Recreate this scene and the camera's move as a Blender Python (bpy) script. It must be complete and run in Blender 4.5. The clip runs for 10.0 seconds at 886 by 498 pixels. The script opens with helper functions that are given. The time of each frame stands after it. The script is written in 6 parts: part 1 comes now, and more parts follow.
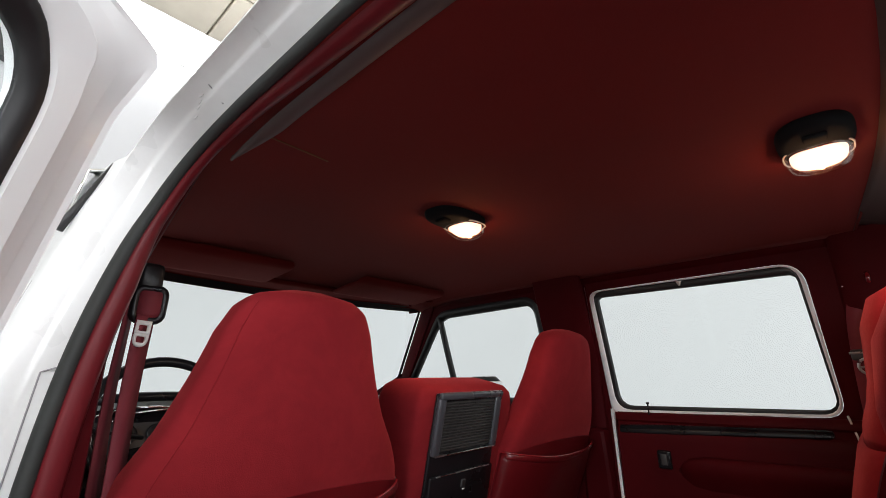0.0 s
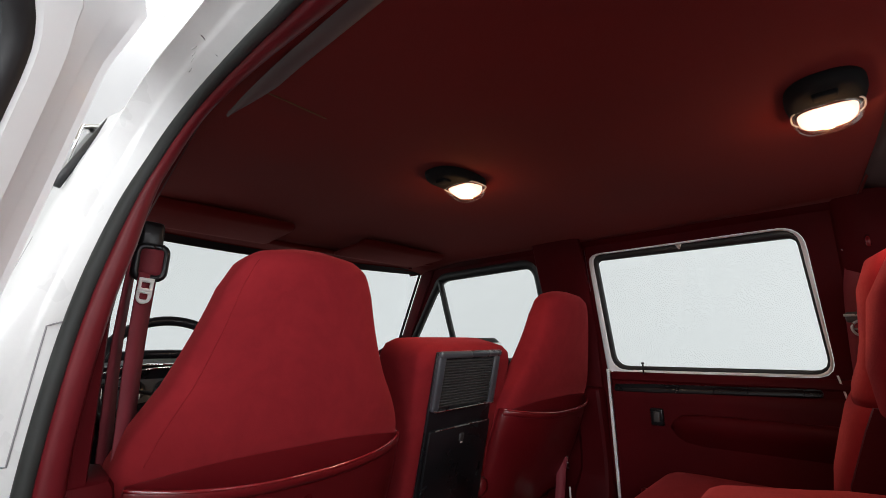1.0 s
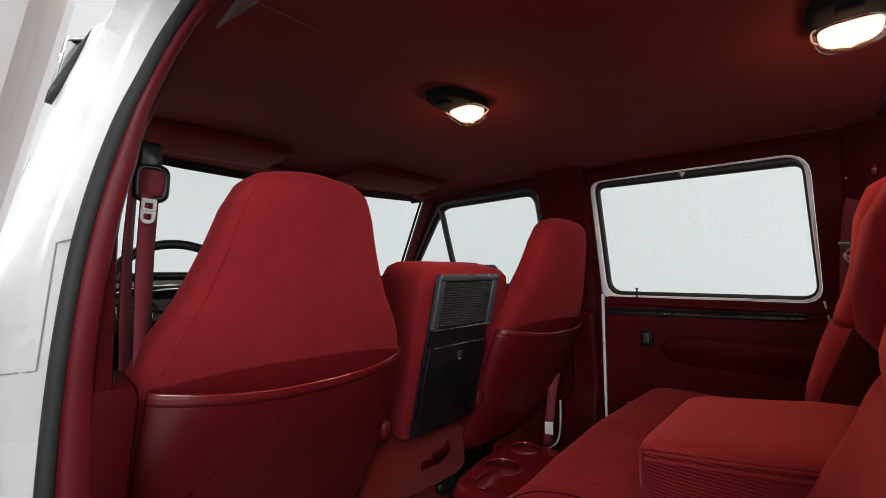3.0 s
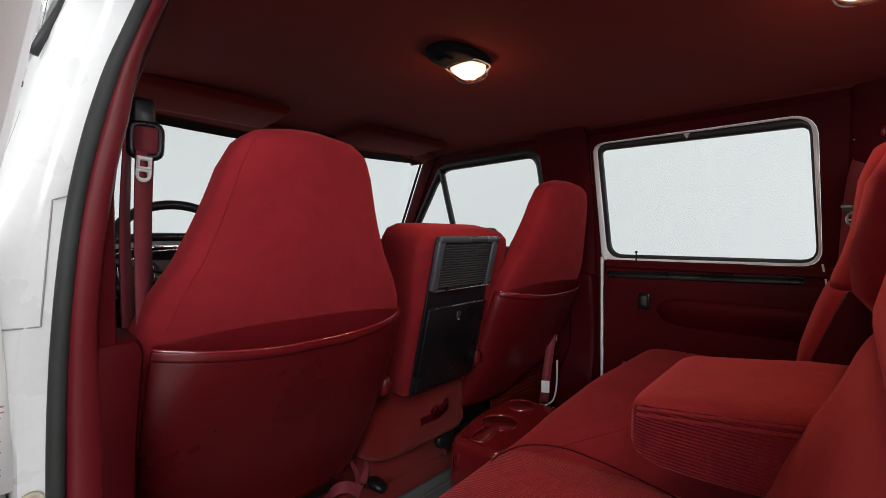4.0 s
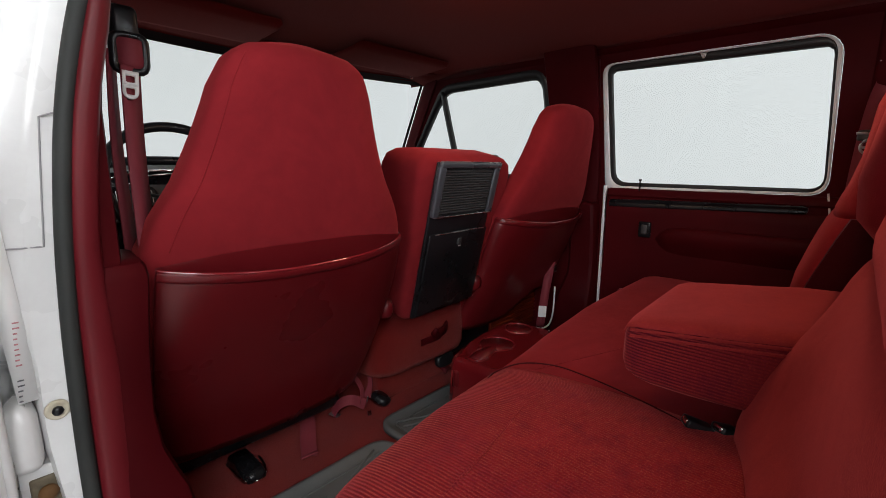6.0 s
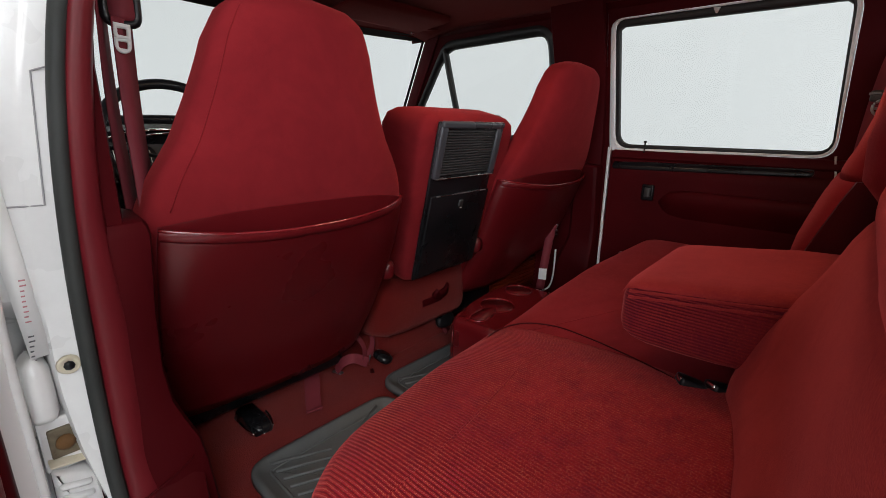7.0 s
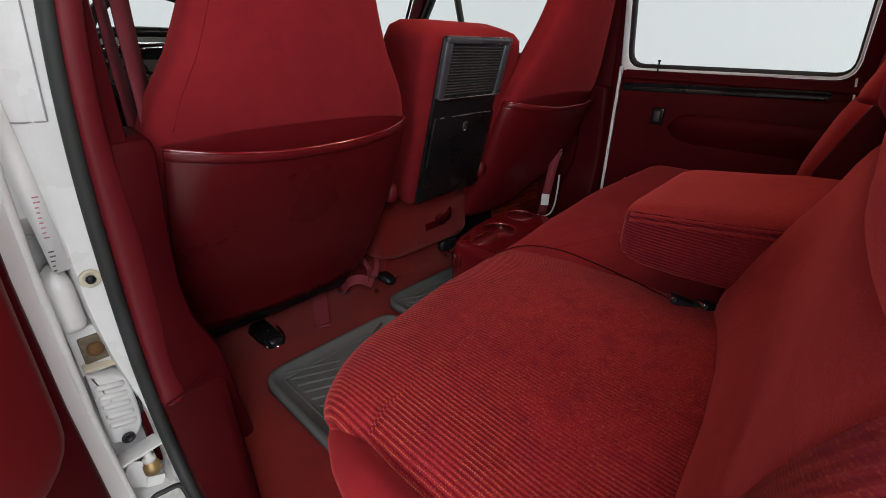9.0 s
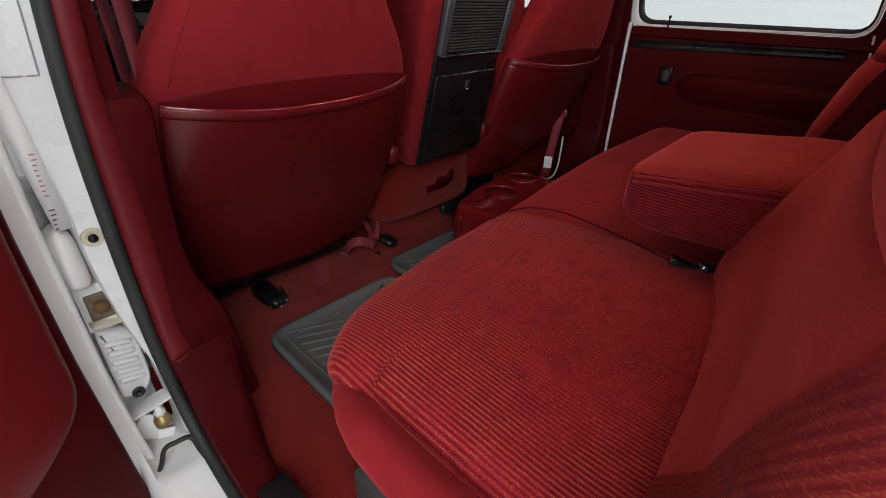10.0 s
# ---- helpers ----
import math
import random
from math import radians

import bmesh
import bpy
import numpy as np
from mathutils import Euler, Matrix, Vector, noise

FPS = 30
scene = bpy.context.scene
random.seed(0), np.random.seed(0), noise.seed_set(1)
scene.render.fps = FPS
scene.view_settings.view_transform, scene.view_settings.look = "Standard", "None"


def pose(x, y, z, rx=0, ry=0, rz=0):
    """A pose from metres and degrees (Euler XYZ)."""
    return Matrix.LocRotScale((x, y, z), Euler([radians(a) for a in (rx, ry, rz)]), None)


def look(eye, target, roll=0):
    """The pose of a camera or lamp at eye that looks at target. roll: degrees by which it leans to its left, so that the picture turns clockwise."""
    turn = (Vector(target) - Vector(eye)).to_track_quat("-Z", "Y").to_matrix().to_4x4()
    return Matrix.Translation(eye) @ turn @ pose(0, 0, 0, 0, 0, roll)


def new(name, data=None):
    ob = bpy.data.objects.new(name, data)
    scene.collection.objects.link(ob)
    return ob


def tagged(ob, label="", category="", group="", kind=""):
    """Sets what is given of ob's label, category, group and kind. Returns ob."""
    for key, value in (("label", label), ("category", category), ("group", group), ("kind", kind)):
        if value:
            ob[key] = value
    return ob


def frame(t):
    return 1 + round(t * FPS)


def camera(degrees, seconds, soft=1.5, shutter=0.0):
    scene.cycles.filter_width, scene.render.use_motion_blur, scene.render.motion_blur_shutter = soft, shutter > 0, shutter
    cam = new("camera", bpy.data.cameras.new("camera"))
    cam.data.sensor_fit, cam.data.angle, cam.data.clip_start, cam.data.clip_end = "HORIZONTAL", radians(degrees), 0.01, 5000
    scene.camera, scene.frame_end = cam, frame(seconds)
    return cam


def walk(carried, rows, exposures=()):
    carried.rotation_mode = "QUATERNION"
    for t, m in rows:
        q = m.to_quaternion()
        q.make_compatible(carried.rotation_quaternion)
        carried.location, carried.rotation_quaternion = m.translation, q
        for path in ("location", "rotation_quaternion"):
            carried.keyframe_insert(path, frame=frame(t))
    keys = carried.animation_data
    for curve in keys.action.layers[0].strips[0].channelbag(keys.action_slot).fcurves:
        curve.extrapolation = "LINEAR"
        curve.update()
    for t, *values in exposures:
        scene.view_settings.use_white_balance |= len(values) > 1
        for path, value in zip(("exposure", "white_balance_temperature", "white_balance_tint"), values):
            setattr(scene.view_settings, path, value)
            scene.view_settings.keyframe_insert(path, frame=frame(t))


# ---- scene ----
cam = camera(89.7, 10.0, 0.45)
PATH = [
    (0, (-0.937, 0.546, 1.471), (0.484, 1.835, 2.034), -0.7),
    (0.5, (-0.934, 0.545, 1.468), (0.5, 1.853, 1.953), -0.5),
    (1, (-0.934, 0.547, 1.462), (0.513, 1.866, 1.873), -0.4),
    (1.5, (-0.936, 0.546, 1.459), (0.522, 1.875, 1.792), -0.3),
    (2, (-0.937, 0.543, 1.456), (0.527, 1.881, 1.711), -0.2),
    (2.5, (-0.937, 0.54, 1.453), (0.532, 1.887, 1.63), -0.1),
    (4, (-0.933, 0.54, 1.443), (0.537, 1.894, 1.38), 0.3),
    (4.5, (-0.932, 0.541, 1.441), (0.535, 1.892, 1.296), 0.4),
    (5, (-0.931, 0.541, 1.439), (0.53, 1.889, 1.214), 0.5),
    (5.5, (-0.93, 0.543, 1.437), (0.524, 1.883, 1.137), 0.6),
    (7, (-0.931, 0.542, 1.431), (0.484, 1.85, 0.893), 1.0),
    (7.5, (-0.935, 0.539, 1.43), (0.462, 1.831, 0.815), 1.1),
    (8, (-0.938, 0.537, 1.429), (0.438, 1.812, 0.735), 1.3),
    (8.5, (-0.941, 0.536, 1.428), (0.413, 1.79, 0.658), 1.4),
    (9, (-0.944, 0.535, 1.427), (0.387, 1.766, 0.582), 1.5),
    (9.5, (-0.945, 0.534, 1.423), (0.36, 1.742, 0.508), 1.6),
    (10, (-0.946, 0.534, 1.422), (0.331, 1.714, 0.435), 1.8),
]
walk(cam, [(t, look(eye, target, roll)) for t, eye, target, roll in PATH], [(0, -0.04), (5, -0.06), (10, -0.08)])

# ---- world, large lights ----
world = bpy.data.worlds.new("studio_air")
scene.world = world
world.use_nodes = True
world.node_tree.nodes["Background"].inputs[0].default_value = (0.93, 0.97, 1.0, 1)
world.node_tree.nodes["Background"].inputs[1].default_value = 0.35


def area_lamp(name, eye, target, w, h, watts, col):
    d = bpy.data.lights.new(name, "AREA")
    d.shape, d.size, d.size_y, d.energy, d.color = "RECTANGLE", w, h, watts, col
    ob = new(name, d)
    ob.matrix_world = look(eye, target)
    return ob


# unseen area lamps, added beside and behind the open door to light the cab
area_lamp("added_softbox", (-2.2, -1.7, 3.4), (-0.6, 1.2, 1.25), 1.6, 1.6, 84, (0.965, 0.995, 1.035))
area_lamp("added_softbox", (0.1, -3.0, 2.5), (0.0, 1.3, 1.4), 2.4, 1.4, 178, (0.965, 0.99, 1.03))
area_lamp("added_softbox", (-3.7, -0.5, 2.25), (0.4, 1.2, 1.2), 1.5, 1.4, 96, (0.965, 0.995, 1.035))


# ---- materials ----
def mat_base(name, col, rough, metal=0.0, spec=0.5):
    m = bpy.data.materials.new(name)
    m.use_nodes = True
    b = m.node_tree.nodes["Principled BSDF"]
    b.inputs["Base Color"].default_value = (*col, 1)
    b.inputs["Roughness"].default_value = rough
    b.inputs["Metallic"].default_value = metal
    b.inputs["Specular IOR Level"].default_value = spec
    return m, m.node_tree, b


def math_node(nt, op, a, b=None):
    n = nt.nodes.new("ShaderNodeMath")
    n.operation = op
    for i, v in enumerate((a, b)):
        if v is None:
            continue
        if isinstance(v, (int, float)):
            n.inputs[i].default_value = v
        else:
            nt.links.new(v, n.inputs[i])
    return n.outputs[0]


def noise_node(nt, coord, scale, detail=3.0, rough=0.55):
    n = nt.nodes.new("ShaderNodeTexNoise")
    n.inputs["Scale"].default_value = scale
    n.inputs["Detail"].default_value = detail
    n.inputs["Roughness"].default_value = rough
    nt.links.new(coord, n.inputs["Vector"])
    return n.outputs["Fac"]


def mix_col(nt, fac, a, b):
    n = nt.nodes.new("ShaderNodeMix")
    n.data_type = "RGBA"
    nt.links.new(fac, n.inputs[0])
    for i, v in ((6, a), (7, b)):
        if isinstance(v, tuple):
            n.inputs[i].default_value = (*v, 1)
        else:
            nt.links.new(v, n.inputs[i])
    return n.outputs[2]


def ramp(nt, fac, lo, hi):
    n = nt.nodes.new("ShaderNodeMapRange")
    nt.links.new(fac, n.inputs[0])
    n.inputs[1].default_value, n.inputs[2].default_value = lo, hi
    return n.outputs[0]


def bump(nt, bsdf, height, strength, dist):
    n = nt.nodes.new("ShaderNodeBump")
    n.inputs["Strength"].default_value = strength
    n.inputs["Distance"].default_value = dist
    nt.links.new(height, n.inputs["Height"])
    nt.links.new(n.outputs[0], bsdf.inputs["Normal"])


def coords(nt):
    return nt.nodes.new("ShaderNodeTexCoord").outputs["Object"]


def surface(name, col, col2, rough, grain=300.0, blotch=7.0, grain_amt=0.25, bump_s=0.3, bump_d=0.001, metal=0.0, spec=0.5, sheen=0.0, coat=0.0):
    """Two-scale variation of colour and relief."""
    m, nt, b = mat_base(name, col, rough, metal, spec)
    c = coords(nt)
    big = ramp(nt, noise_node(nt, c, blotch, 4), 0.35, 0.68)
    fine = noise_node(nt, c, grain, 2)
    mixed = math_node(nt, "ADD", math_node(nt, "MULTIPLY", big, 1 - grain_amt), math_node(nt, "MULTIPLY", fine, grain_amt))
    nt.links.new(mix_col(nt, mixed, col, col2), b.inputs["Base Color"])
    r = math_node(nt, "ADD", math_node(nt, "MULTIPLY", big, 0.12), rough - 0.06)
    nt.links.new(r, b.inputs["Roughness"])
    bump(nt, b, fine, bump_s, bump_d)
    if sheen:
        b.inputs["Sheen Weight"].default_value = sheen
        b.inputs["Sheen Roughness"].default_value = 0.45
        b.inputs["Sheen Tint"].default_value = (1.0, 0.35, 0.33, 1)
    if coat:
        b.inputs["Coat Weight"].default_value = coat
        b.inputs["Coat Roughness"].default_value = 0.08
    return m


def brushed_cloth(name, col, col2, fleck=0.0, nap=0.26):
    """Velour: pile brushed this way and that in soft patches, with fine grain and faint creases."""
    m, nt, b = mat_base(name, col, 0.95, 0.0, 0.03)
    c = coords(nt)
    warp = nt.nodes.new("ShaderNodeTexNoise")
    warp.inputs["Scale"].default_value = 3.0
    nt.links.new(c, warp.inputs["Vector"])
    add = nt.nodes.new("ShaderNodeMixRGB")
    add.inputs[0].default_value = 0.22
    nt.links.new(c, add.inputs[1])
    nt.links.new(warp.outputs["Color"], add.inputs[2])
    big = ramp(nt, noise_node(nt, add.outputs[0], 5.0, 5, 0.6), 0.36, 0.66)
    mid = ramp(nt, noise_node(nt, add.outputs[0], 38.0, 4, 0.6), 0.38, 0.66)
    fine = noise_node(nt, c, 620.0, 2)
    fac = math_node(nt, "ADD", math_node(nt, "MULTIPLY", big, 0.45), math_node(nt, "ADD", math_node(nt, "MULTIPLY", mid, 0.25), math_node(nt, "MULTIPLY", fine, 0.32)))
    pile = mix_col(nt, fac, col, col2)
    if fleck:
        warm = ramp(nt, noise_node(nt, c, 430.0, 2), 0.52, 0.68)
        cold = ramp(nt, noise_node(nt, add.outputs[0], 390.0, 2), 0.52, 0.68)
        pile = mix_col(nt, math_node(nt, "MULTIPLY", warm, fleck), pile, (0.46, 0.075, 0.035))
        pile = mix_col(nt, math_node(nt, "MULTIPLY", cold, fleck), pile, (0.13, 0.006, 0.028))
    nt.links.new(pile, b.inputs["Base Color"])
    h = math_node(nt, "ADD", math_node(nt, "MULTIPLY", mid, 0.55), math_node(nt, "MULTIPLY", fine, 0.9))
    bump(nt, b, h, 0.35, 0.0012)
    b.inputs["Sheen Weight"].default_value = nap
    b.inputs["Sheen Roughness"].default_value = 0.4
    b.inputs["Sheen Tint"].default_value = (1.0, 0.15, 0.15, 1)
    return m


def ribbed_cloth(name, axis, pitch, col, col2, accent, dim, seat=None, mapped=False):
    """Corduroy velour: fine ribs across one axis, dotted coloured threads, brushed and worn patches."""
    m, nt, b = mat_base(name, col, 0.94, 0.0, 0.04)
    c = nt.nodes.new("ShaderNodeTexCoord").outputs["UV" if mapped else "Object"]
    sep = nt.nodes.new("ShaderNodeSeparateXYZ")
    nt.links.new(c, sep.inputs[0])
    wob = noise_node(nt, c, 30.0, 2)
    u = math_node(nt, "ADD", math_node(nt, "MULTIPLY", sep.outputs[axis], 2 * math.pi / pitch), math_node(nt, "MULTIPLY", wob, 1.2))
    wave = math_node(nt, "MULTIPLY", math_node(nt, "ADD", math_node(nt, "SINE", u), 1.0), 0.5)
    band = ramp(nt, noise_node(nt, c, 14.0, 3), 0.42, 0.60)
    big = ramp(nt, noise_node(nt, c, 7.0, 5, 0.65), 0.36, 0.66)
    dash = math_node(nt, "MULTIPLY", math_node(nt, "ADD", math_node(nt, "SINE", math_node(nt, "MULTIPLY", sep.outputs[1 - axis if axis < 2 else 1], 2 * math.pi / 0.0030)), 1.0), 0.5)
    patch = ramp(nt, noise_node(nt, c, 55.0, 2), 0.40, 0.60)
    thread = math_node(nt, "MULTIPLY", math_node(nt, "ADD", math_node(nt, "MULTIPLY", dash, 0.88), 0.12), math_node(nt, "ADD", math_node(nt, "MULTIPLY", patch, 0.5), 0.5))
    worn = ramp(nt, noise_node(nt, c, 4.5, 4, 0.6), 0.40, 0.60)
    if seat:  # the pile is sat flat round the middle, where the ribs fade
        far = nt.nodes.new("ShaderNodeVectorMath")
        far.operation = "DISTANCE"
        far.inputs[1].default_value = seat[:3]
        nt.links.new(c, far.inputs[0])
        ragged = math_node(nt, "ADD", far.outputs["Value"], math_node(nt, "MULTIPLY", math_node(nt, "SUBTRACT", noise_node(nt, c, 9.0, 5, 0.65), 0.5), 0.30))
        worn = math_node(nt, "ADD", math_node(nt, "MULTIPLY", ramp(nt, ragged, seat[3] * 0.75, seat[3] * 1.45), 0.9), math_node(nt, "MULTIPLY", worn, 0.15))
    if mapped:  # the ribs rise gradually from the smooth edge of the panel
        worn = ramp(nt, math_node(nt, "ADD", sep.outputs[0], math_node(nt, "MULTIPLY", noise_node(nt, c, 9.0, 4, 0.6), 0.06)), 0.02, 0.15)
    fuzz = ramp(nt, noise_node(nt, c, 120.0, 3, 0.65), 0.36, 0.68)
    shift = nt.nodes.new("ShaderNodeVectorMath")
    shift.operation = "ADD"
    shift.inputs[1].default_value = (3.1, 1.7, 0.4)
    nt.links.new(c, shift.inputs[0])
    fleck_a = ramp(nt, noise_node(nt, c, 520.0, 1), 0.54, 0.68)
    fleck_b = ramp(nt, noise_node(nt, shift.outputs[0], 480.0, 1), 0.55, 0.68)
    pile = math_node(nt, "ADD", math_node(nt, "MULTIPLY", big, 0.6), math_node(nt, "MULTIPLY", fuzz, 0.4))
    base = mix_col(nt, pile, col, col2)
    base = mix_col(nt, math_node(nt, "MULTIPLY", fleck_a, 0.40), base, (0.14, 0.006, 0.030))
    base = mix_col(nt, math_node(nt, "MULTIPLY", fleck_b, 0.16), base, accent)
    plum = ramp(nt, noise_node(nt, shift.outputs[0], 24.0, 5, 0.7), 0.50, 0.66)
    base = mix_col(nt, math_node(nt, "MULTIPLY", plum, 0.45), base, (0.62 * col[0], 0.6 * col[1], 1.5 * col[2]))
    tint = mix_col(nt, band, accent, (0.45 * accent[0], 0.32 * accent[1], 1.1 * accent[2]))
    fac = math_node(nt, "MULTIPLY", ramp(nt, wave, 0.86, 1.0), math_node(nt, "MULTIPLY", thread, math_node(nt, "ADD", math_node(nt, "MULTIPLY", worn, 0.48), 0.20 if not mapped else 0.04)))
    withrib = mix_col(nt, fac, base, tint)
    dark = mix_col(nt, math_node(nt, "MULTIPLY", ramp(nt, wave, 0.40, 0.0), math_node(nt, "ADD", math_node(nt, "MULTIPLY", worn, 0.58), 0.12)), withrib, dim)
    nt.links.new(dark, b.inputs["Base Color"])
    h = math_node(nt, "ADD", math_node(nt, "MULTIPLY", wave, math_node(nt, "ADD", math_node(nt, "MULTIPLY", worn, 0.65), 0.18)), math_node(nt, "ADD", math_node(nt, "MULTIPLY", thread, 0.22), math_node(nt, "MULTIPLY", fuzz, 0.25)))
    bump(nt, b, h, 0.6, 0.0013)
    b.inputs["Sheen Weight"].default_value = 0.12 if mapped else 0.34
    b.inputs["Sheen Roughness"].default_value = 0.4
    b.inputs["Sheen Tint"].default_value = (1.0, 0.20, 0.20, 1)
    return m


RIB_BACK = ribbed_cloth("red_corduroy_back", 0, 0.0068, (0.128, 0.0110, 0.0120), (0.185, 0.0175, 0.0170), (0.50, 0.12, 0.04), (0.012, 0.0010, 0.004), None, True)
CLOTH = brushed_cloth("red_velour", (0.156, 0.0108, 0.0148), (0.236, 0.0172, 0.0215))
# the same velour brighter, its light in the colour: left back, armrest top
CLOTH_LIT = brushed_cloth("red_velour_lit", (0.188, 0.0160, 0.0175), (0.310, 0.0288, 0.0278), 0.20, 0.44)
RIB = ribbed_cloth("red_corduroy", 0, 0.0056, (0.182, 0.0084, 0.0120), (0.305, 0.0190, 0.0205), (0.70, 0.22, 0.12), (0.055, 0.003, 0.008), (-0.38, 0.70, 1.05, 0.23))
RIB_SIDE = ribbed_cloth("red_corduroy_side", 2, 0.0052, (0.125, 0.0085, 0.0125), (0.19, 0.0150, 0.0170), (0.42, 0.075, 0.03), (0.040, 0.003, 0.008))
# warm lamplight on the plate is mixed into this orange base colour
ORANGE_LIT = surface("orange_lit_plastic", (0.17, 0.017, 0.005), (0.23, 0.026, 0.007), 0.42, 500, 9, 0.3, 0.2, 0.0004, spec=0.3)
VINYL = surface("red_vinyl", (0.090, 0.0045, 0.0066), (0.128, 0.0066, 0.0092), 0.33, 900, 3, 0.3, 0.3, 0.0007, spec=0.36)
PLASTIC = surface("red_plastic", (0.043, 0.0020, 0.0035), (0.068, 0.0032, 0.0052), 0.56, 1200, 4, 0.25, 0.3, 0.0005, spec=0.06)
GARNISH = surface("red_garnish", (0.098, 0.0066, 0.0105), (0.130, 0.0095, 0.0142), 0.40, 900, 6, 0.25, 0.2, 0.0004, spec=0.25)
GLOSS = surface("red_gloss_plastic", (0.13, 0.006, 0.009), (0.17, 0.009, 0.012), 0.11, 900, 6, 0.2, 0.05, 0.0003, spec=0.9, coat=0.5)
HEAD = surface("red_headliner", (0.098, 0.0080, 0.0078), (0.134, 0.0105, 0.0100), 0.95, 500, 2.2, 0.3, 0.3, 0.0008, spec=0.08, sheen=0.15)
CARPET = surface("red_carpet", (0.10, 0.007, 0.008), (0.20, 0.016, 0.012), 0.98, 480, 9, 0.6, 0.8, 0.003, spec=0.05, sheen=0.3)
BELT = surface("red_webbing", (0.155, 0.018, 0.028), (0.21, 0.030, 0.042), 0.7, 800, 20, 0.4, 0.35, 0.0005, spec=0.3)
PAINT = surface("white_paint", (0.78, 0.78, 0.79), (0.83, 0.83, 0.83), 0.40, 60, 1.0, 0.2, 0.02, 0.0005, coat=0.05)
BEZEL = surface("blue_black_satin_plastic", (0.045, 0.048, 0.056), (0.062, 0.066, 0.075), 0.30, 700, 10, 0.3, 0.1, 0.0004, spec=0.6)
SEAM = surface("grey_seam", (0.26, 0.25, 0.26), (0.34, 0.33, 0.34), 0.6, 300, 20, 0.3, 0.1, 0.0003)
JAMB = surface("white_jamb_paint", (0.61, 0.605, 0.60), (0.73, 0.73, 0.725), 0.30, 160, 6.0, 0.22, 0.08, 0.0008, coat=0.3)
RUBBER = surface("black_rubber", (0.020, 0.022, 0.021), (0.034, 0.036, 0.034), 0.62, 400, 12, 0.3, 0.2, 0.0006, spec=0.35)
SEAL = surface("black_window_seal", (0.008, 0.008, 0.009), (0.014, 0.014, 0.015), 0.45, 400, 12, 0.3, 0.1, 0.0004)
MAT = surface("grey_rubber_mat", (0.075, 0.080, 0.080), (0.11, 0.115, 0.115), 0.60, 350, 8, 0.35, 0.25, 0.0008, spec=0.4)
BLACK = surface("black_plastic", (0.006, 0.006, 0.007), (0.011, 0.011, 0.013), 0.30, 700, 10, 0.3, 0.12, 0.0004, spec=0.3)
DARK = surface("dark_grey_plastic", (0.028, 0.027, 0.028), (0.045, 0.043, 0.043), 0.45, 500, 9, 0.3, 0.15, 0.0005)
STEEL = surface("bare_steel", (0.50, 0.50, 0.50), (0.62, 0.62, 0.61), 0.28, 300, 18, 0.3, 0.1, 0.0004, metal=1.0)
CHROME = surface("chrome", (0.80, 0.80, 0.81), (0.86, 0.86, 0.86), 0.10, 300, 12, 0.2, 0.02, 0.0002, metal=1.0)
SEALANT = surface("yellowed_sealant", (0.48, 0.42, 0.30), (0.62, 0.57, 0.46), 0.6, 300, 40, 0.4, 0.3, 0.0008)
STAIN = surface("brown_stained_steel", (0.065, 0.048, 0.026), (0.17, 0.135, 0.085), 0.6, 300, 60, 0.4, 0.4, 0.0008)
GOLD = surface("zinc_yellow_bolt", (0.34, 0.22, 0.09), (0.46, 0.33, 0.17), 0.48, 300, 30, 0.4, 0.2, 0.0004, metal=0.8)
IVORY = surface("pale_plastic", (0.62, 0.61, 0.58), (0.72, 0.71, 0.69), 0.4, 300, 20, 0.3, 0.1, 0.0003)
YELLOW_BROWN = surface("yellow_brown", (0.10, 0.045, 0.012), (0.15, 0.07, 0.02), 0.8, 300, 40, 0.4, 0.2, 0.0004)
LABEL = surface("white_label", (0.74, 0.74, 0.73), (0.80, 0.80, 0.79), 0.5, 200, 15, 0.3, 0.02, 0.0002)
INK = surface("grey_ink", (0.10, 0.10, 0.11), (0.16, 0.16, 0.17), 0.6, 200, 15, 0.3, 0.02, 0.0002)
INK_RED = surface("red_ink", (0.52, 0.22, 0.24), (0.58, 0.28, 0.30), 0.6, 200, 15, 0.3, 0.02, 0.0002)
TRIM_GREY = surface("grey_maroon_trim", (0.052, 0.036, 0.036), (0.074, 0.052, 0.050), 0.55, 500, 4, 0.3, 0.2, 0.0005)
TILE = surface("ceiling_tile", (0.55, 0.50, 0.42), (0.64, 0.59, 0.50), 0.9, 120, 5, 0.35, 0.2, 0.002)
HOUSING = surface("matt_black_housing", (0.007, 0.008, 0.009), (0.012, 0.013, 0.014), 0.85, 500, 10, 0.3, 0.1, 0.0004, spec=0.08)
BULKHEAD = surface("grey_wall_paint", (0.50, 0.50, 0.51), (0.56, 0.56, 0.57), 0.7, 200, 1.5, 0.2, 0.05, 0.0005)
CONCRETE = surface("studio_floor", (0.50, 0.50, 0.50), (0.58, 0.58, 0.57), 0.35, 60, 1.2, 0.3, 0.05, 0.001)


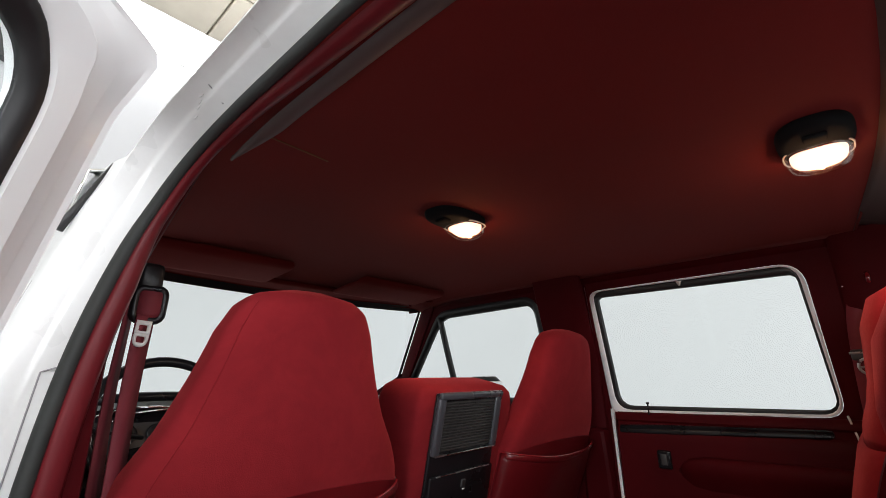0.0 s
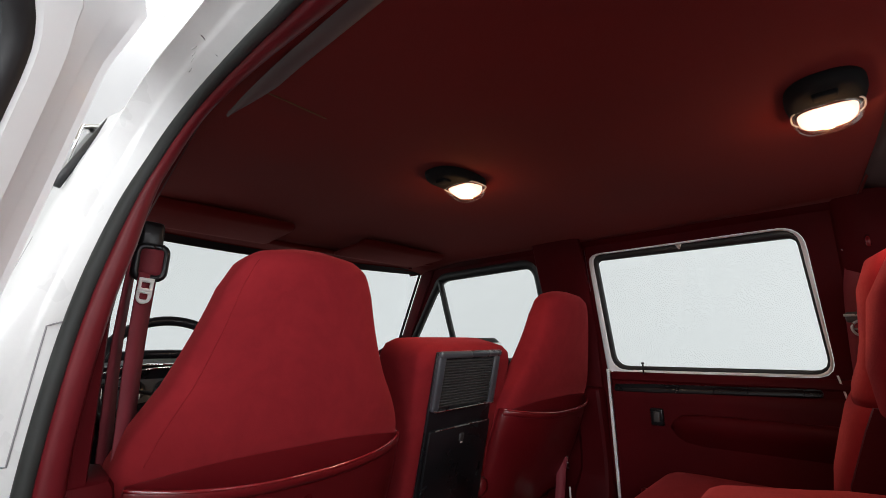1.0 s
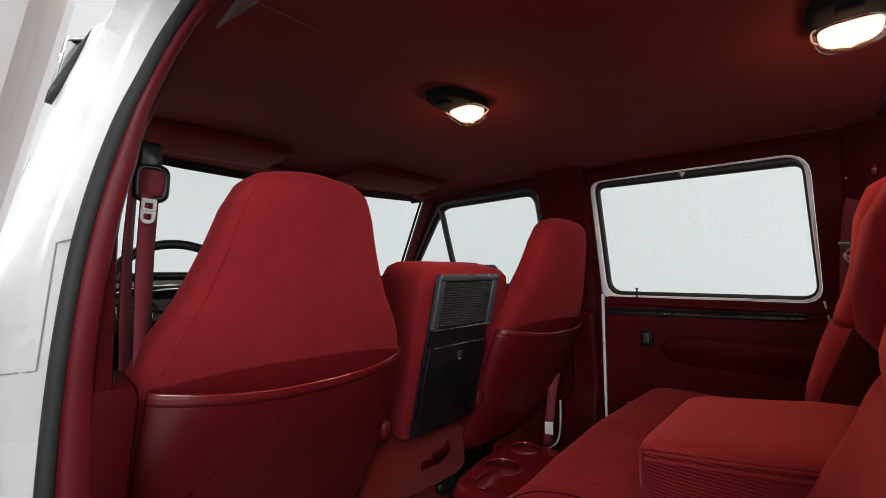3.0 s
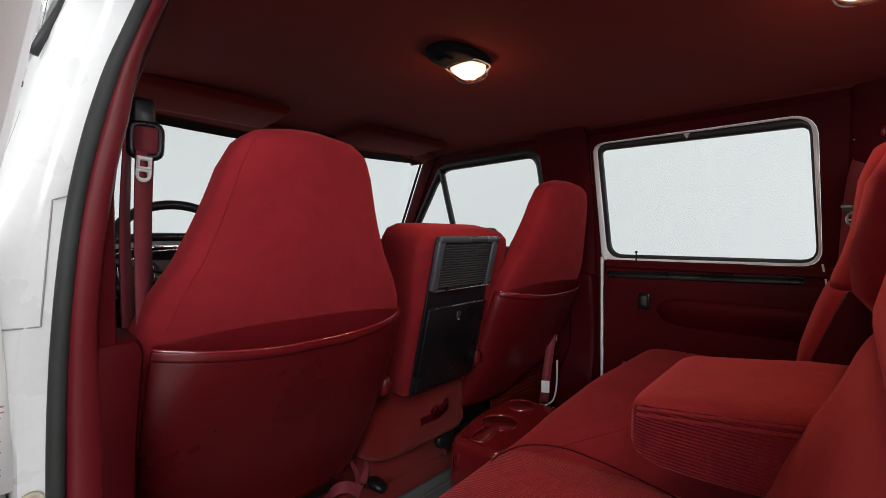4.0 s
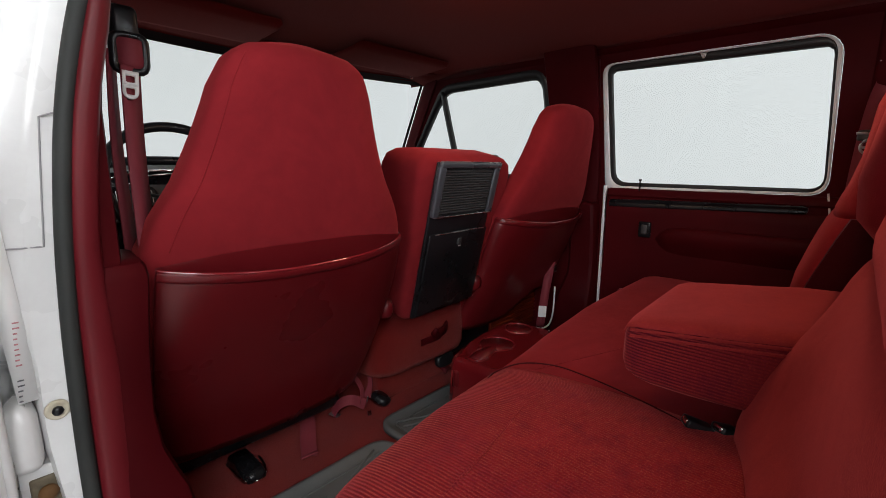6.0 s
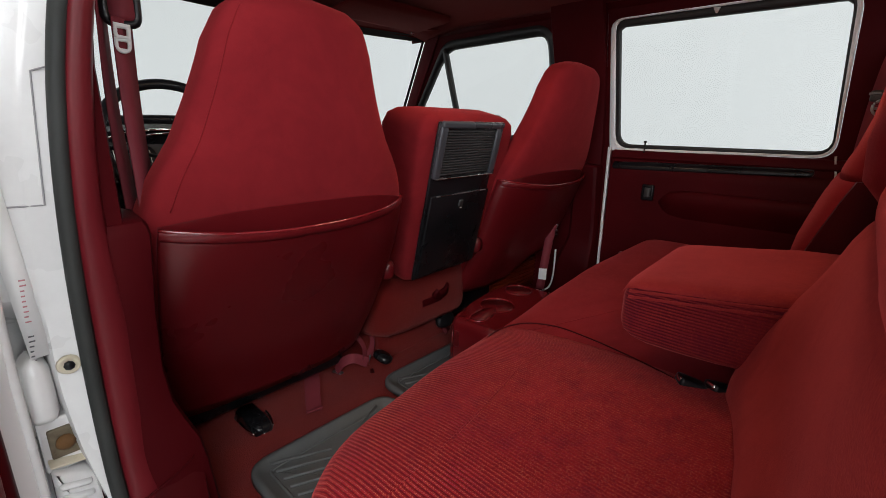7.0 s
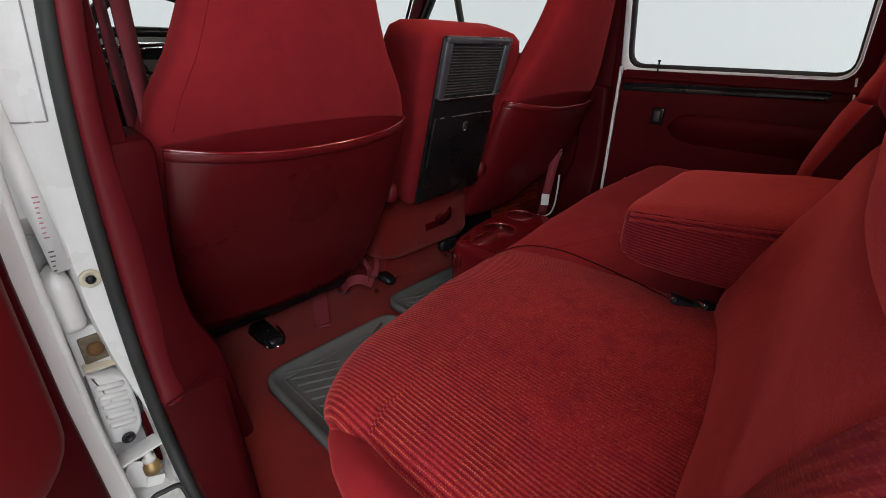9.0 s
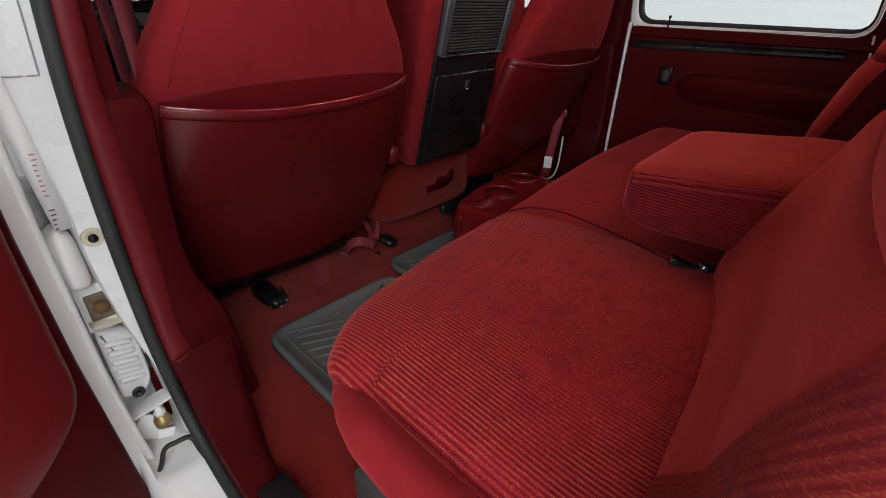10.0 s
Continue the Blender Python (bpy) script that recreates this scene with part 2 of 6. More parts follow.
def glass_mat():
    m = bpy.data.materials.new("window_glass")
    m.use_nodes = True
    nt = m.node_tree
    nt.nodes.clear()
    out = nt.nodes.new("ShaderNodeOutputMaterial")
    tr = nt.nodes.new("ShaderNodeBsdfTransparent")
    tr.inputs[0].default_value = (0.93, 0.97, 0.96, 1)
    gl = nt.nodes.new("ShaderNodeBsdfGlossy")
    gl.inputs["Roughness"].default_value = 0.02
    mix = nt.nodes.new("ShaderNodeMixShader")
    mix.inputs[0].default_value = 0.025
    nt.links.new(tr.outputs[0], mix.inputs[1])
    nt.links.new(gl.outputs[0], mix.inputs[2])
    nt.links.new(mix.outputs[0], out.inputs[0])
    return m


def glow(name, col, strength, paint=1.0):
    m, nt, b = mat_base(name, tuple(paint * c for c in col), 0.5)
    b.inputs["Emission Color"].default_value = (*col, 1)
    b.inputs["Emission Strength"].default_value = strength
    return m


GLASS = glass_mat()
BULB = glow("lit_lamp_lens", (1.0, 0.74, 0.50), 2.2)
# most of the walls' brightness is their own emission, not lamplight
BACKDROP = glow("glowing_backdrop", (0.865, 0.885, 0.905), 0.56, 0.40)
# the beam glows strongly so that it also lights the rear seat
BRIGHT_BEAM = glow("glowing_ceiling_beam", (0.95, 0.96, 0.97), 3.2)


# ---- builders ----
def part(name, bm, material, parent=None, label="", smooth=True):
    me = bpy.data.meshes.new(name)
    bmesh.ops.recalc_face_normals(bm, faces=bm.faces[:])
    bm.to_mesh(me)
    bm.free()
    if smooth:
        me.shade_smooth()
    me.materials.append(material)
    ob = new(name, me)
    if parent is not None:
        ob.parent = parent
        if parent.type == "EMPTY":
            ob.matrix_parent_inverse = Matrix.Translation(-parent.location)
    if label:
        ob["label"] = label
    return ob


def thing(name, at, label, category, group="", kind=""):
    e = new(name)
    e.location = at
    e.empty_display_size = 0.05
    return tagged(e, label, category, group, kind)


def sharp(ob, degrees=35):
    """Smooth faces, but keep hard edges."""
    me = ob.data
    bm = bmesh.new()
    bm.from_mesh(me)
    for e in bm.edges:
        if len(e.link_faces) == 2 and e.calc_face_angle(0) > radians(degrees):
            e.smooth = False
    bm.to_mesh(me)
    bm.free()
    return ob


def loft(rows, closed=True, caps=True, bm=None):
    """Quads between rows of points; each row a loop (closed) or a line."""
    bm = bm or bmesh.new()
    vs = [[bm.verts.new(p) for p in r] for r in rows]
    n = len(rows[0])
    for a, b in zip(vs, vs[1:]):
        for i in range(n if closed else n - 1):
            j = (i + 1) % n
            bm.faces.new((a[i], a[j], b[j], b[i]))
    if closed and caps:
        for r in (vs[0], vs[-1]):
            c = bm.verts.new(sum((v.co for v in r), Vector()) / n)
            for i in range(n):
                bm.faces.new((r[i], r[(i + 1) % n], c))
    return bm


def sup(a, e):
    c, s = math.cos(a), math.sin(a)
    return math.copysign(abs(c) ** (2 / e), c), math.copysign(abs(s) ** (2 / e), s)


def oval(cx, cy, z, hw, hd, e=3.5, n=48):
    """A level superellipse."""
    return [Vector((cx + hw * p, cy + hd * q, z)) for p, q in (sup(2 * math.pi * i / n, e) for i in range(n))]


def rbox(cx, cy, cz, sx, sy, sz, r=0.01, seg=3, bm=None):
    own = bmesh.new()
    bmesh.ops.create_cube(own, size=1)
    for v in own.verts:
        v.co = Vector((cx + v.co.x * sx, cy + v.co.y * sy, cz + v.co.z * sz))
    if r > 0:
        bmesh.ops.bevel(own, geom=own.edges[:], offset=min(r, 0.49 * min(sx, sy, sz)), segments=seg, profile=0.5, affect="EDGES")
    if bm is None:
        return own
    me = bpy.data.meshes.new("tmp")
    own.to_mesh(me)
    own.free()
    bm.from_mesh(me)
    bpy.data.meshes.remove(me)
    return bm


def turn_bm(bm, m):
    bmesh.ops.transform(bm, matrix=m, verts=bm.verts[:])
    return bm


def smooth_line(pts, n=40):
    """Points evenly along a Catmull-Rom curve through pts."""
    pts = [Vector(p) for p in pts]
    ext = [2 * pts[0] - pts[1]] + pts + [2 * pts[-1] - pts[-2]]
    out = []
    segs = len(pts) - 1
    for k in range(n + 1):
        u = k / n * segs
        i = min(int(u), segs - 1)
        t = u - i
        a, b, c, d = ext[i:i + 4]
        out.append(0.5 * ((2 * b) + (c - a) * t + (2 * a - 5 * b + 4 * c - d) * t * t + (3 * b - a - 3 * c + d) * t ** 3))
    return out


def tube(pts, r, n=10, closed=False, bm=None):
    pts = [Vector(p) for p in pts]
    rows = []
    side = None
    m = len(pts)
    for i, p in enumerate(pts):
        a = pts[(i - 1) % m] if closed else pts[max(i - 1, 0)]
        b = pts[(i + 1) % m] if closed else pts[min(i + 1, m - 1)]
        d = (b - a).normalized()
        if side is None:
            side = d.orthogonal().normalized()
        side = (side - side.dot(d) * d).normalized()
        up = d.cross(side)
        rows.append([p + r * (math.cos(2 * math.pi * k / n) * side + math.sin(2 * math.pi * k / n) * up) for k in range(n)])
    if closed:
        rows.append(rows[0])
    return loft(rows, True, not closed, bm)


def strap(pts, width, thick, n=40, twist=None, bm=None):
    """A flat belt along a curve; width is the vector across it at start (and at the end, if twist is given)."""
    line = smooth_line(pts, n)
    w0 = Vector(width)
    w1 = Vector(twist) if twist else w0
    rows = []
    for i, p in enumerate(line):
        d = (line[min(i + 1, n)] - line[max(i - 1, 0)]).normalized()
        w = w0.lerp(w1, i / n)
        h = w.length / 2
        w = (w - w.dot(d) * d).normalized()
        nn = d.cross(w) * thick / 2
        rows.append([p - h * w - nn, p + h * w - nn, p + h * w + nn, p - h * w + nn])
    return loft(rows, True, True, bm)


def sheet_thick(ob, t, off=0.0):
    md = ob.modifiers.new("thickness", "SOLIDIFY")
    md.thickness, md.offset = t, off
    return ob


def round_poly(corners, radii, n=8):
    """A closed outline with rounded corners, in two dimensions."""
    out = []
    m = len(corners)
    for i in range(m):
        p, a, b = (Vector(corners[k % m]) for k in (i, i - 1, i + 1))
        r = radii[i] if isinstance(radii, (list, tuple)) else radii
        u, v = (a - p).normalized(), (b - p).normalized()
        s, e = p + u * r, p + v * r
        for k in range(n + 1):
            t = k / n
            out.append((1 - t) ** 2 * s + 2 * t * (1 - t) * p + t * t * e)
    return out


def resample(loop, n=120):
    """n points evenly along a closed outline."""
    m = len(loop)
    lens = [(loop[(i + 1) % m] - loop[i]).length for i in range(m)]
    total, out, i, acc = sum(lens), [], 0, 0.0
    for k in range(n):
        s = total * k / n
        while acc + lens[i] < s and i < m - 1:
            acc += lens[i]
            i += 1
        out.append(loop[i].lerp(loop[(i + 1) % m], (s - acc) / max(lens[i], 1e-9)))
    return out


def grow(loop, d):
    """The outline moved outwards by d."""
    m = len(loop)
    area = sum(loop[i].x * loop[(i + 1) % m].y - loop[(i + 1) % m].x * loop[i].y for i in range(m))
    sg = 1 if area > 0 else -1
    out = []
    for i in range(m):
        t = (loop[(i + 1) % m] - loop[i - 1]).normalized()
        out.append(loop[i] + sg * d * Vector((t.y, -t.x)))
    return out


# ---- measures of the cab ----
FLOOR = 0.69


def x_right(z):
    """Inner face of the right side, leaning in above the sills."""
    return 0.80 - max(0.0, z - 1.38) * 0.19


PANE_R = resample(round_poly([(1.243, 1.371), (1.257, 1.769), (0.642, 1.763), (0.619, 1.373)], [0.045, 0.014, 0.020, 0.038]), 128)
SEAL_R = resample(round_poly([(1.255, 1.357), (1.270, 1.790), (0.636, 1.788), (0.612, 1.362)], [0.055, 0.035, 0.050, 0.050]), 128)
WIN_R = resample(round_poly([(1.276, 1.346), (1.286, 1.794), (0.623, 1.794), (0.606, 1.355)], [0.030, 0.040, 0.065, 0.050]), 128)
WIN_F = resample(round_poly([(2.41, 1.382), (2.075, 1.785), (1.532, 1.795), (1.512, 1.382)], [0.04, 0.05, 0.06, 0.05]), 128)


def on_side(loop, dx=0.0):
    return [Vector((x_right(p.y) + dx, p.x, p.y)) for p in loop]


def rect_around(loop, y0, y1, z0, z1):
    """For each point of the loop, the point of the box round it that lies outwards."""
    cy = (min(p.x for p in loop) + max(p.x for p in loop)) / 2
    cz = (min(p.y for p in loop) + max(p.y for p in loop)) / 2
    hy = (max(p.x for p in loop) - min(p.x for p in loop)) / 2
    hz = (max(p.y for p in loop) - min(p.y for p in loop)) / 2
    out = []
    for p in loop:
        u, v = (p.x - cy) / hy, (p.y - cz) / hz
        k = 1 / max(abs(u), abs(v))
        u, v = u * k, v * k
        out.append(Vector((cy + (u * (y1 - cy) if u > 0 else u * (cy - y0)), cz + (v * (z1 - cz) if v > 0 else v * (cz - z0)))))
    return out


def behind_screen(loop):
    """Cut an outline back to the slanting windscreen pillar."""
    return [Vector((min(p.x, 2.75 if p.y < 1.40 else 2.44 - 0.76 * (p.y - 1.40)), p.y)) for p in loop]


def rows_between(a, b, n):
    return [[p.lerp(q, k / n) for p, q in zip(a, b)] for k in range(n + 1)]


# ---- studio round the truck ----
def studio():
    g = bmesh.new()
    loft([[Vector((-60, y, 0)), Vector((60, y, 0))] for y in (-60, 60)], False, bm=g)
    tagged(part("ground", g, CONCRETE, smooth=False), "pale grey sealed concrete studio floor", "floor", kind="structure")
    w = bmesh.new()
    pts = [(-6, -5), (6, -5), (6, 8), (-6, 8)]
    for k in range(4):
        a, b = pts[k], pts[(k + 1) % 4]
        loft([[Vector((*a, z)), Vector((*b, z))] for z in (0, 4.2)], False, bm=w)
    tagged(part("backdrop", w, BACKDROP, smooth=False), "plain pale grey-white studio backdrop walls that glow", "backdrop", kind="structure")
    c = bmesh.new()
    for i in range(10):
        for j in range(11):
            rbox(-5.4 + i * 1.2, -4.4 + j * 1.2, 4.22, 1.185, 1.185, 0.04, 0.008, 1, c)
    rbox(0, 1.5, 4.26, 12, 13.2, 0.03, 0, 1, c)
    tagged(part("ceiling", c, TILE, smooth=False), "beige square tiled studio ceiling with thin joints", "ceiling", kind="structure")
    tagged(part("wall_upper", rbox(-3.0, 3.55, 3.03, 6.0, 0.08, 0.95, 0.005), BULKHEAD), "smooth pale grey studio wall below the beam", "wall", kind="structure")
    # added panel behind the open door's glass, which draws its dark reflection
    r = thing("reflection_panel", (-1.15, 3.47, 3.03), "added dark panel with pale strips, in place of a door glass reflection", "lighting rig")
    part("panel", loft([[Vector((x, y, z)) for x, z in ((-1.60, 3.25), (-1.045, 3.071), (-0.80, 2.985), (-0.80, 3.49), (-1.60, 3.49))] for y in (3.50, 3.44)]), DARK, r, smooth=False)
    for u, v in (((-1.14, 3.335), (-0.984, 3.197)), ((-0.955, 3.172), (-0.905, 3.112))):
        part("edge_strip", strap([(u[0], 3.437, u[1]), (v[0], 3.437, v[1])], (0.018, 0, 0.018), 0.006, 4), IVORY, r, smooth=False)
    b = thing("ceiling_beam", (-0.6, 3.36, 3.55), "bright white studio ceiling beam that glows", "beam")
    part("casing", rbox(-0.6, 3.36, 3.55, 9.0, 0.30, 0.10, 0.02), BRIGHT_BEAM, b)


studio()


# ---- cab shell ----
def cab_shell():
    # right side: red inner walls with two window openings
    w = thing("wall_right", (0.82, 1.2, FLOOR), "dark red trimmed cab side with white painted door frame", "wall", kind="structure")
    bm = bmesh.new()
    outer = grow(WIN_R, 0.001)
    loft([on_side(r) for r in rows_between(outer, rect_around(outer, 0.20, 1.296, 0.62, 1.88), 14)], True, False, bm)
    part("rear_trim", bm, PLASTIC, w)
    bm = bmesh.new()
    outer = grow(WIN_F, 0.019)
    loft([on_side(r) for r in rows_between(outer, behind_screen(rect_around(outer, 1.298, 2.75, 0.62, 1.88)), 14)], True, False, bm)
    part("front_trim", bm, PLASTIC, w)
    # outer skin
    bm = bmesh.new()
    for loop, y0, y1 in ((WIN_R, 0.20, 1.297), (WIN_F, 1.297, 2.9)):
        wide = grow(loop, 0.035)
        loft([[p + Vector((0.07, 0, 0)) for p in on_side(r)] for r in rows_between(wide, behind_screen(rect_around(loop, y0, y1, 0.45, 1.92)), 10)], True, False, bm)
        loft([on_side(grow(loop, 0.004), 0.012), on_side(wide, 0.07)], True, False, bm)
    part("outer_skin", bm, PAINT, w, "white outer body panel")
    # white painted window frame of the rear door
    win = thing("window_1", (0.78, 0.93, 1.38), "side window with white painted frame and black rubber seal", "window", kind="structure")
    bm = bmesh.new()
    inner = SEAL_R
    loft([on_side(inner, 0.010), on_side(inner, -0.002), on_side([p.lerp(q, 0.12) for p, q in zip(inner, WIN_R)], -0.005), on_side([p.lerp(q, 0.80) for p, q in zip(inner, WIN_R)], -0.006), on_side(WIN_R, -0.003), on_side(WIN_R, 0.004)], True, False, bm)
    part("frame", bm, PAINT, win, "white painted metal frame")
    bm = bmesh.new()
    mid = [p.lerp(q, 0.45) for p, q in zip(PANE_R, SEAL_R)]
    loft([on_side(PANE_R, 0.024), on_side(PANE_R, 0.013), on_side(grow(PANE_R, 0.003), 0.008), on_side(mid, 0.010), on_side(SEAL_R, 0.003), on_side(grow(SEAL_R, 0.001), 0.006)], True, False, bm)
    part("rubber_seal", bm, SEAL, win)
    pane_at(win, grow(PANE_R, 0.004), 0.022)
    win = thing("window_2", (0.78, 1.95, 1.38), "front side window with black divider bar and vent pane", "window", kind="structure")
    bm = bmesh.new()
    a, b, c = [p - Vector((0, 0.010 * min(1.0, max(0.0, (p.y - 1.70) / 0.05)))) for p in grow(WIN_F, -0.009)], grow(WIN_F, 0.006), grow(WIN_F, 0.021)
    loft([on_side(grow(WIN_F, 0.01), 0.035), on_side(a, 0.022), on_side(a, 0.002), on_side(b, -0.008), on_side(c, 0.002)], True, False, bm)
    part("rubber_seal", bm, SEAL, win)
    part("divider_bar", strap([(x_right(1.78) + 0.004, 2.085, 1.775), (x_right(1.6) + 0.004, 2.065, 1.60), (x_right(1.4) + 0.004, 2.035, 1.395)], (0, 0.022, 0), 0.02, 12), SEAL, win)
    pane_at(win, WIN_F, 0.022)
    # header above the right windows, running into the headliner
    bm = bmesh.new()
    loft([[Vector((x, y, z)) for y in (0.2, 0.9, 1.6, 2.3)] for x, z in ((0.722, 1.815), (0.712, 1.845), (0.69, 1.866))], False, bm=bm)
    h = part("trim", bm, PLASTIC)
    tagged(sheet_thick(h, 0.006), "dark red moulded header trim above windows", "trim", kind="structure")
    # headliner: gently crowned sheet
    bm = bmesh.new()
    rows = []
    for j in range(25):
        y = 0.43 + (2.20 - 0.43) * j / 24
        drop = 0.035 * max(0.0, (y - 1.9) / 0.3) ** 2
        rows.append([Vector((x, y + 0.06 * (1 - j / 24) * (x / 0.72) ** 2, 1.885 - 0.020 * (x / 0.72) ** 2 - 0.022 * abs(x / 0.72) ** 8 - drop)) for x in (-0.715 + 1.43 * i / 40 for i in range(41))])
    loft(rows, False, bm=bm)
    hd = part("ceiling", bm, HEAD)
    tagged(sheet_thick(hd, 0.012, 1), "dark red cloth headliner with two lit dome lamps", "ceiling", kind="structure")
    # roof skin
    bm = bmesh.new()
    loft([[Vector((x, y, 1.955 - 0.03 * (x / 0.78) ** 2 - 0.05 * abs(x / 0.78) ** 10)) for x in (-0.742 + 1.527 * i / 24 for i in range(25))] for y in (0.1, 0.8, 1.6, 2.25)], False, bm=bm)
    tagged(sheet_thick(part("roof_panel", bm, PAINT), 0.01, 1), "white painted steel cab roof", "roof", kind="structure")
    # rear of the cab
    b = thing("wall_rear", (0, 0.25, FLOOR), "grey-maroon rear cab wall with a wide window", "wall", kind="structure")
    loop = resample(round_poly([(-0.62, 1.42), (0.62, 1.42), (0.58, 1.76), (-0.58, 1.76)], 0.06), 96)
    bm = bmesh.new()
    loft([[Vector((p.x, 0.24 + 0.0 * p.y, p.y)) for p in r] for r in rows_between(loop, rect_around(loop, -0.82, 0.82, 0.5, 1.80), 6)], True, False, bm)
    sheet_thick(part("panel", bm, TRIM_GREY, b), 0.02)
    bm = bmesh.new()
    vs = [bm.verts.new((p.x, 0.235, p.y)) for p in loop]
    bm.faces.new(vs)
    part("pane", bm, GLASS, b).visible_shadow = False
    bm = bmesh.new()
    xs = [-0.72 + 1.44 * i / 16 for i in range(17)]
    loft([[Vector((x, 0.44 + 0.06 * (x / 0.72) ** 2, 1.889 - 0.020 * (x / 0.72) ** 2 - 0.022 * abs(x / 0.72) ** 8)) for x in xs]] + [[Vector((x, y + k * 0.06 * (x / 0.72) ** 2, z)) for x in xs] for y, z, k in ((0.425, 1.872, 1.0), (0.38, 1.850, 0.5), (0.30, 1.815, 0), (0.24, 1.77, 0))], False, bm=bm)
    sheet_thick(part("header", bm, TRIM_GREY, b, "grey header trim above the rear window"), 0.01)
    # floor with tunnel
    bm = bmesh.new()
    rows = []
    for j in range(40):
        y = 0.2 + 2.5 * j / 39
        row = []
        for i in range(61):
            x = -0.84 + 1.66 * i / 60
            tun = 0.10 * math.exp(-(x / 0.20) ** 4) * min(1.0, max(0.0, (y - 1.50) / 0.4))
            toe = 0.9 * max(0.0, y - 2.35)
            row.append(Vector((x, y, FLOOR + tun + toe + 0.004 * noise.noise(Vector((x * 6, y * 6, 0))))))
        rows.append(row)
    loft(rows, False, bm=bm)
    tagged(part("floor", bm, CARPET), "red loop-pile carpeted cab floor with a low tunnel", "floor", kind="structure")
    # underbody
    tagged(part("floor_pan", rbox(0, 1.45, 0.58, 1.72, 2.6, 0.12, 0.02), PAINT), "white painted steel floor pan", "floor", kind="structure")


def pane_at(parent, loop, dx):
    bm = bmesh.new()
    vs = [bm.verts.new(p) for p in on_side(loop, dx)]
    c = bm.verts.new(sum((v.co for v in vs), Vector()) / len(vs))
    for i in range(len(vs)):
        bm.faces.new((vs[i], vs[(i + 1) % len(vs)], c))
    p = part("pane", bm, GLASS, parent, "clear slightly tinted glass")
    p.visible_shadow = False


cab_shell()


# ---- windscreen and front end ----
def screen_pt(u, v, d=0.0):
    """u across -1..1, v from the foot (0) to the head (1)."""
    hw = 0.818 - 0.10 * v
    x = u * hw
    return Vector((x, 2.52 - 0.31 * v + 0.16 * (1 - u * u) * (1 - 0.4 * v) + d, 1.40 + 0.437 * v))


def windscreen():
    w = thing("window_3", (0, 2.55, 1.4), "curved windscreen with black edge band", "window", kind="structure")
    bm = bmesh.new()
    loft([[screen_pt(u / 12, v / 6) for u in range(-12, 13)] for v in range(7)], False, bm=bm)
    part("pane", bm, GLASS, w, "clear slightly tinted glass").visible_shadow = False
    bm = bmesh.new()
    loft([[screen_pt(u / 12, v, -0.006) for u in range(-12, 13)] for v in (0.945, 0.96, 1.0, 1.05)], False, bm=bm)
    part("black_band", bm, SEAL, w)
    for sgn in (-1, 1):
        bm = bmesh.new()
        loft([[screen_pt(sgn * u, v / 6, -0.006) for v in range(7)] for u in (0.982, 1.0)], False, bm=bm)
        part("black_edge", bm, SEAL, w)
        # windscreen pillar
        rows = []
        for k in range(9):
            v = -0.15 + 1.2 * k / 8
            p = screen_pt(sgn, v)
            q = Vector((sgn * x_right(p.z), p.y - 0.10, p.z))
            rows.append([p + Vector((0, -0.012, 0)), p.lerp(q, 0.4) + Vector((-sgn * 0.018, -0.012, 0)), q + Vector((-sgn * 0.008, -0.01, 0)), q + Vector((sgn * 0.06, 0.02, 0)), p + Vector((sgn * 0.06, 0.05, 0))])
        tagged(sharp(part("windscreen_pillar", loft(rows), PLASTIC), 50), "red moulded windscreen pillar trim", "pillar", kind="structure")
    # header between headliner and glass
    bm = bmesh.new()
    loft([[Vector((x, y + 0.10 * (1 - (x / 0.7) ** 2), z)) for x in (-0.7 + 1.4 * i / 16 for i in range(17))] for y, z in ((2.06, 1.850), (2.10, 1.848), (2.17, 1.845), (2.222, 1.840), (2.215, 1.828))], False, bm=bm)
    tagged(sheet_thick(part("trim", bm, HEAD), 0.012), "dark red cloth header above the windscreen", "trim", kind="structure")
    # bonnet and cowl outside
    bm = bmesh.new()
    loft([[Vector((x, y, z - 0.05 * (x / 0.85) ** 2)) for x in (-0.85 + 1.7 * i / 16 for i in range(17))] for y, z in ((2.62, 1.39), (2.85, 1.385), (3.3, 1.36), (3.9, 1.30))], False, bm=bm)
    tagged(sheet_thick(part("bonnet", bm, PAINT), 0.02), "white painted bonnet beyond the windscreen", "bonnet", kind="structure")
    # wiper and aerial
    wp = thing("wiper", (0.45, 2.62, 1.41), "black wiper arm lying at the windscreen foot", "wiper")
    part("arm", tube(smooth_line([(0.70, 2.60, 1.395), (0.60, 2.63, 1.43), (0.40, 2.69, 1.435)], 12), 0.005), SEAL, wp)
    part("blade", tube(smooth_line([(0.66, 2.585, 1.425), (0.40, 2.69, 1.44), (0.15, 2.72, 1.435)], 12), 0.006), SEAL, wp)
    ae = thing("aerial", (0.62, 2.85, 1.36), "thin steel radio aerial rod", "aerial")
    part("rod", tube([(0.66, 2.95, 1.36), (0.655, 2.92, 1.95)], 0.0022, 6), STEEL, ae)
    # passenger side mirror outside
    mr = thing("wing_mirror", (1.09, 2.10, 1.38), "chrome-edged outside mirror on an arm", "mirror")
    bm = loft([oval(0, 0, z, 0.10 * k, 0.045 * k, 3, 28) for z, k in ((-0.10, 0.75), (-0.09, 0.97), (0, 1.0), (0.08, 0.95), (0.10, 0.7))])
    part("shell", turn_bm(bm, pose(1.09, 2.09, 1.385, 0, 0, -15)), BLACK, mr)
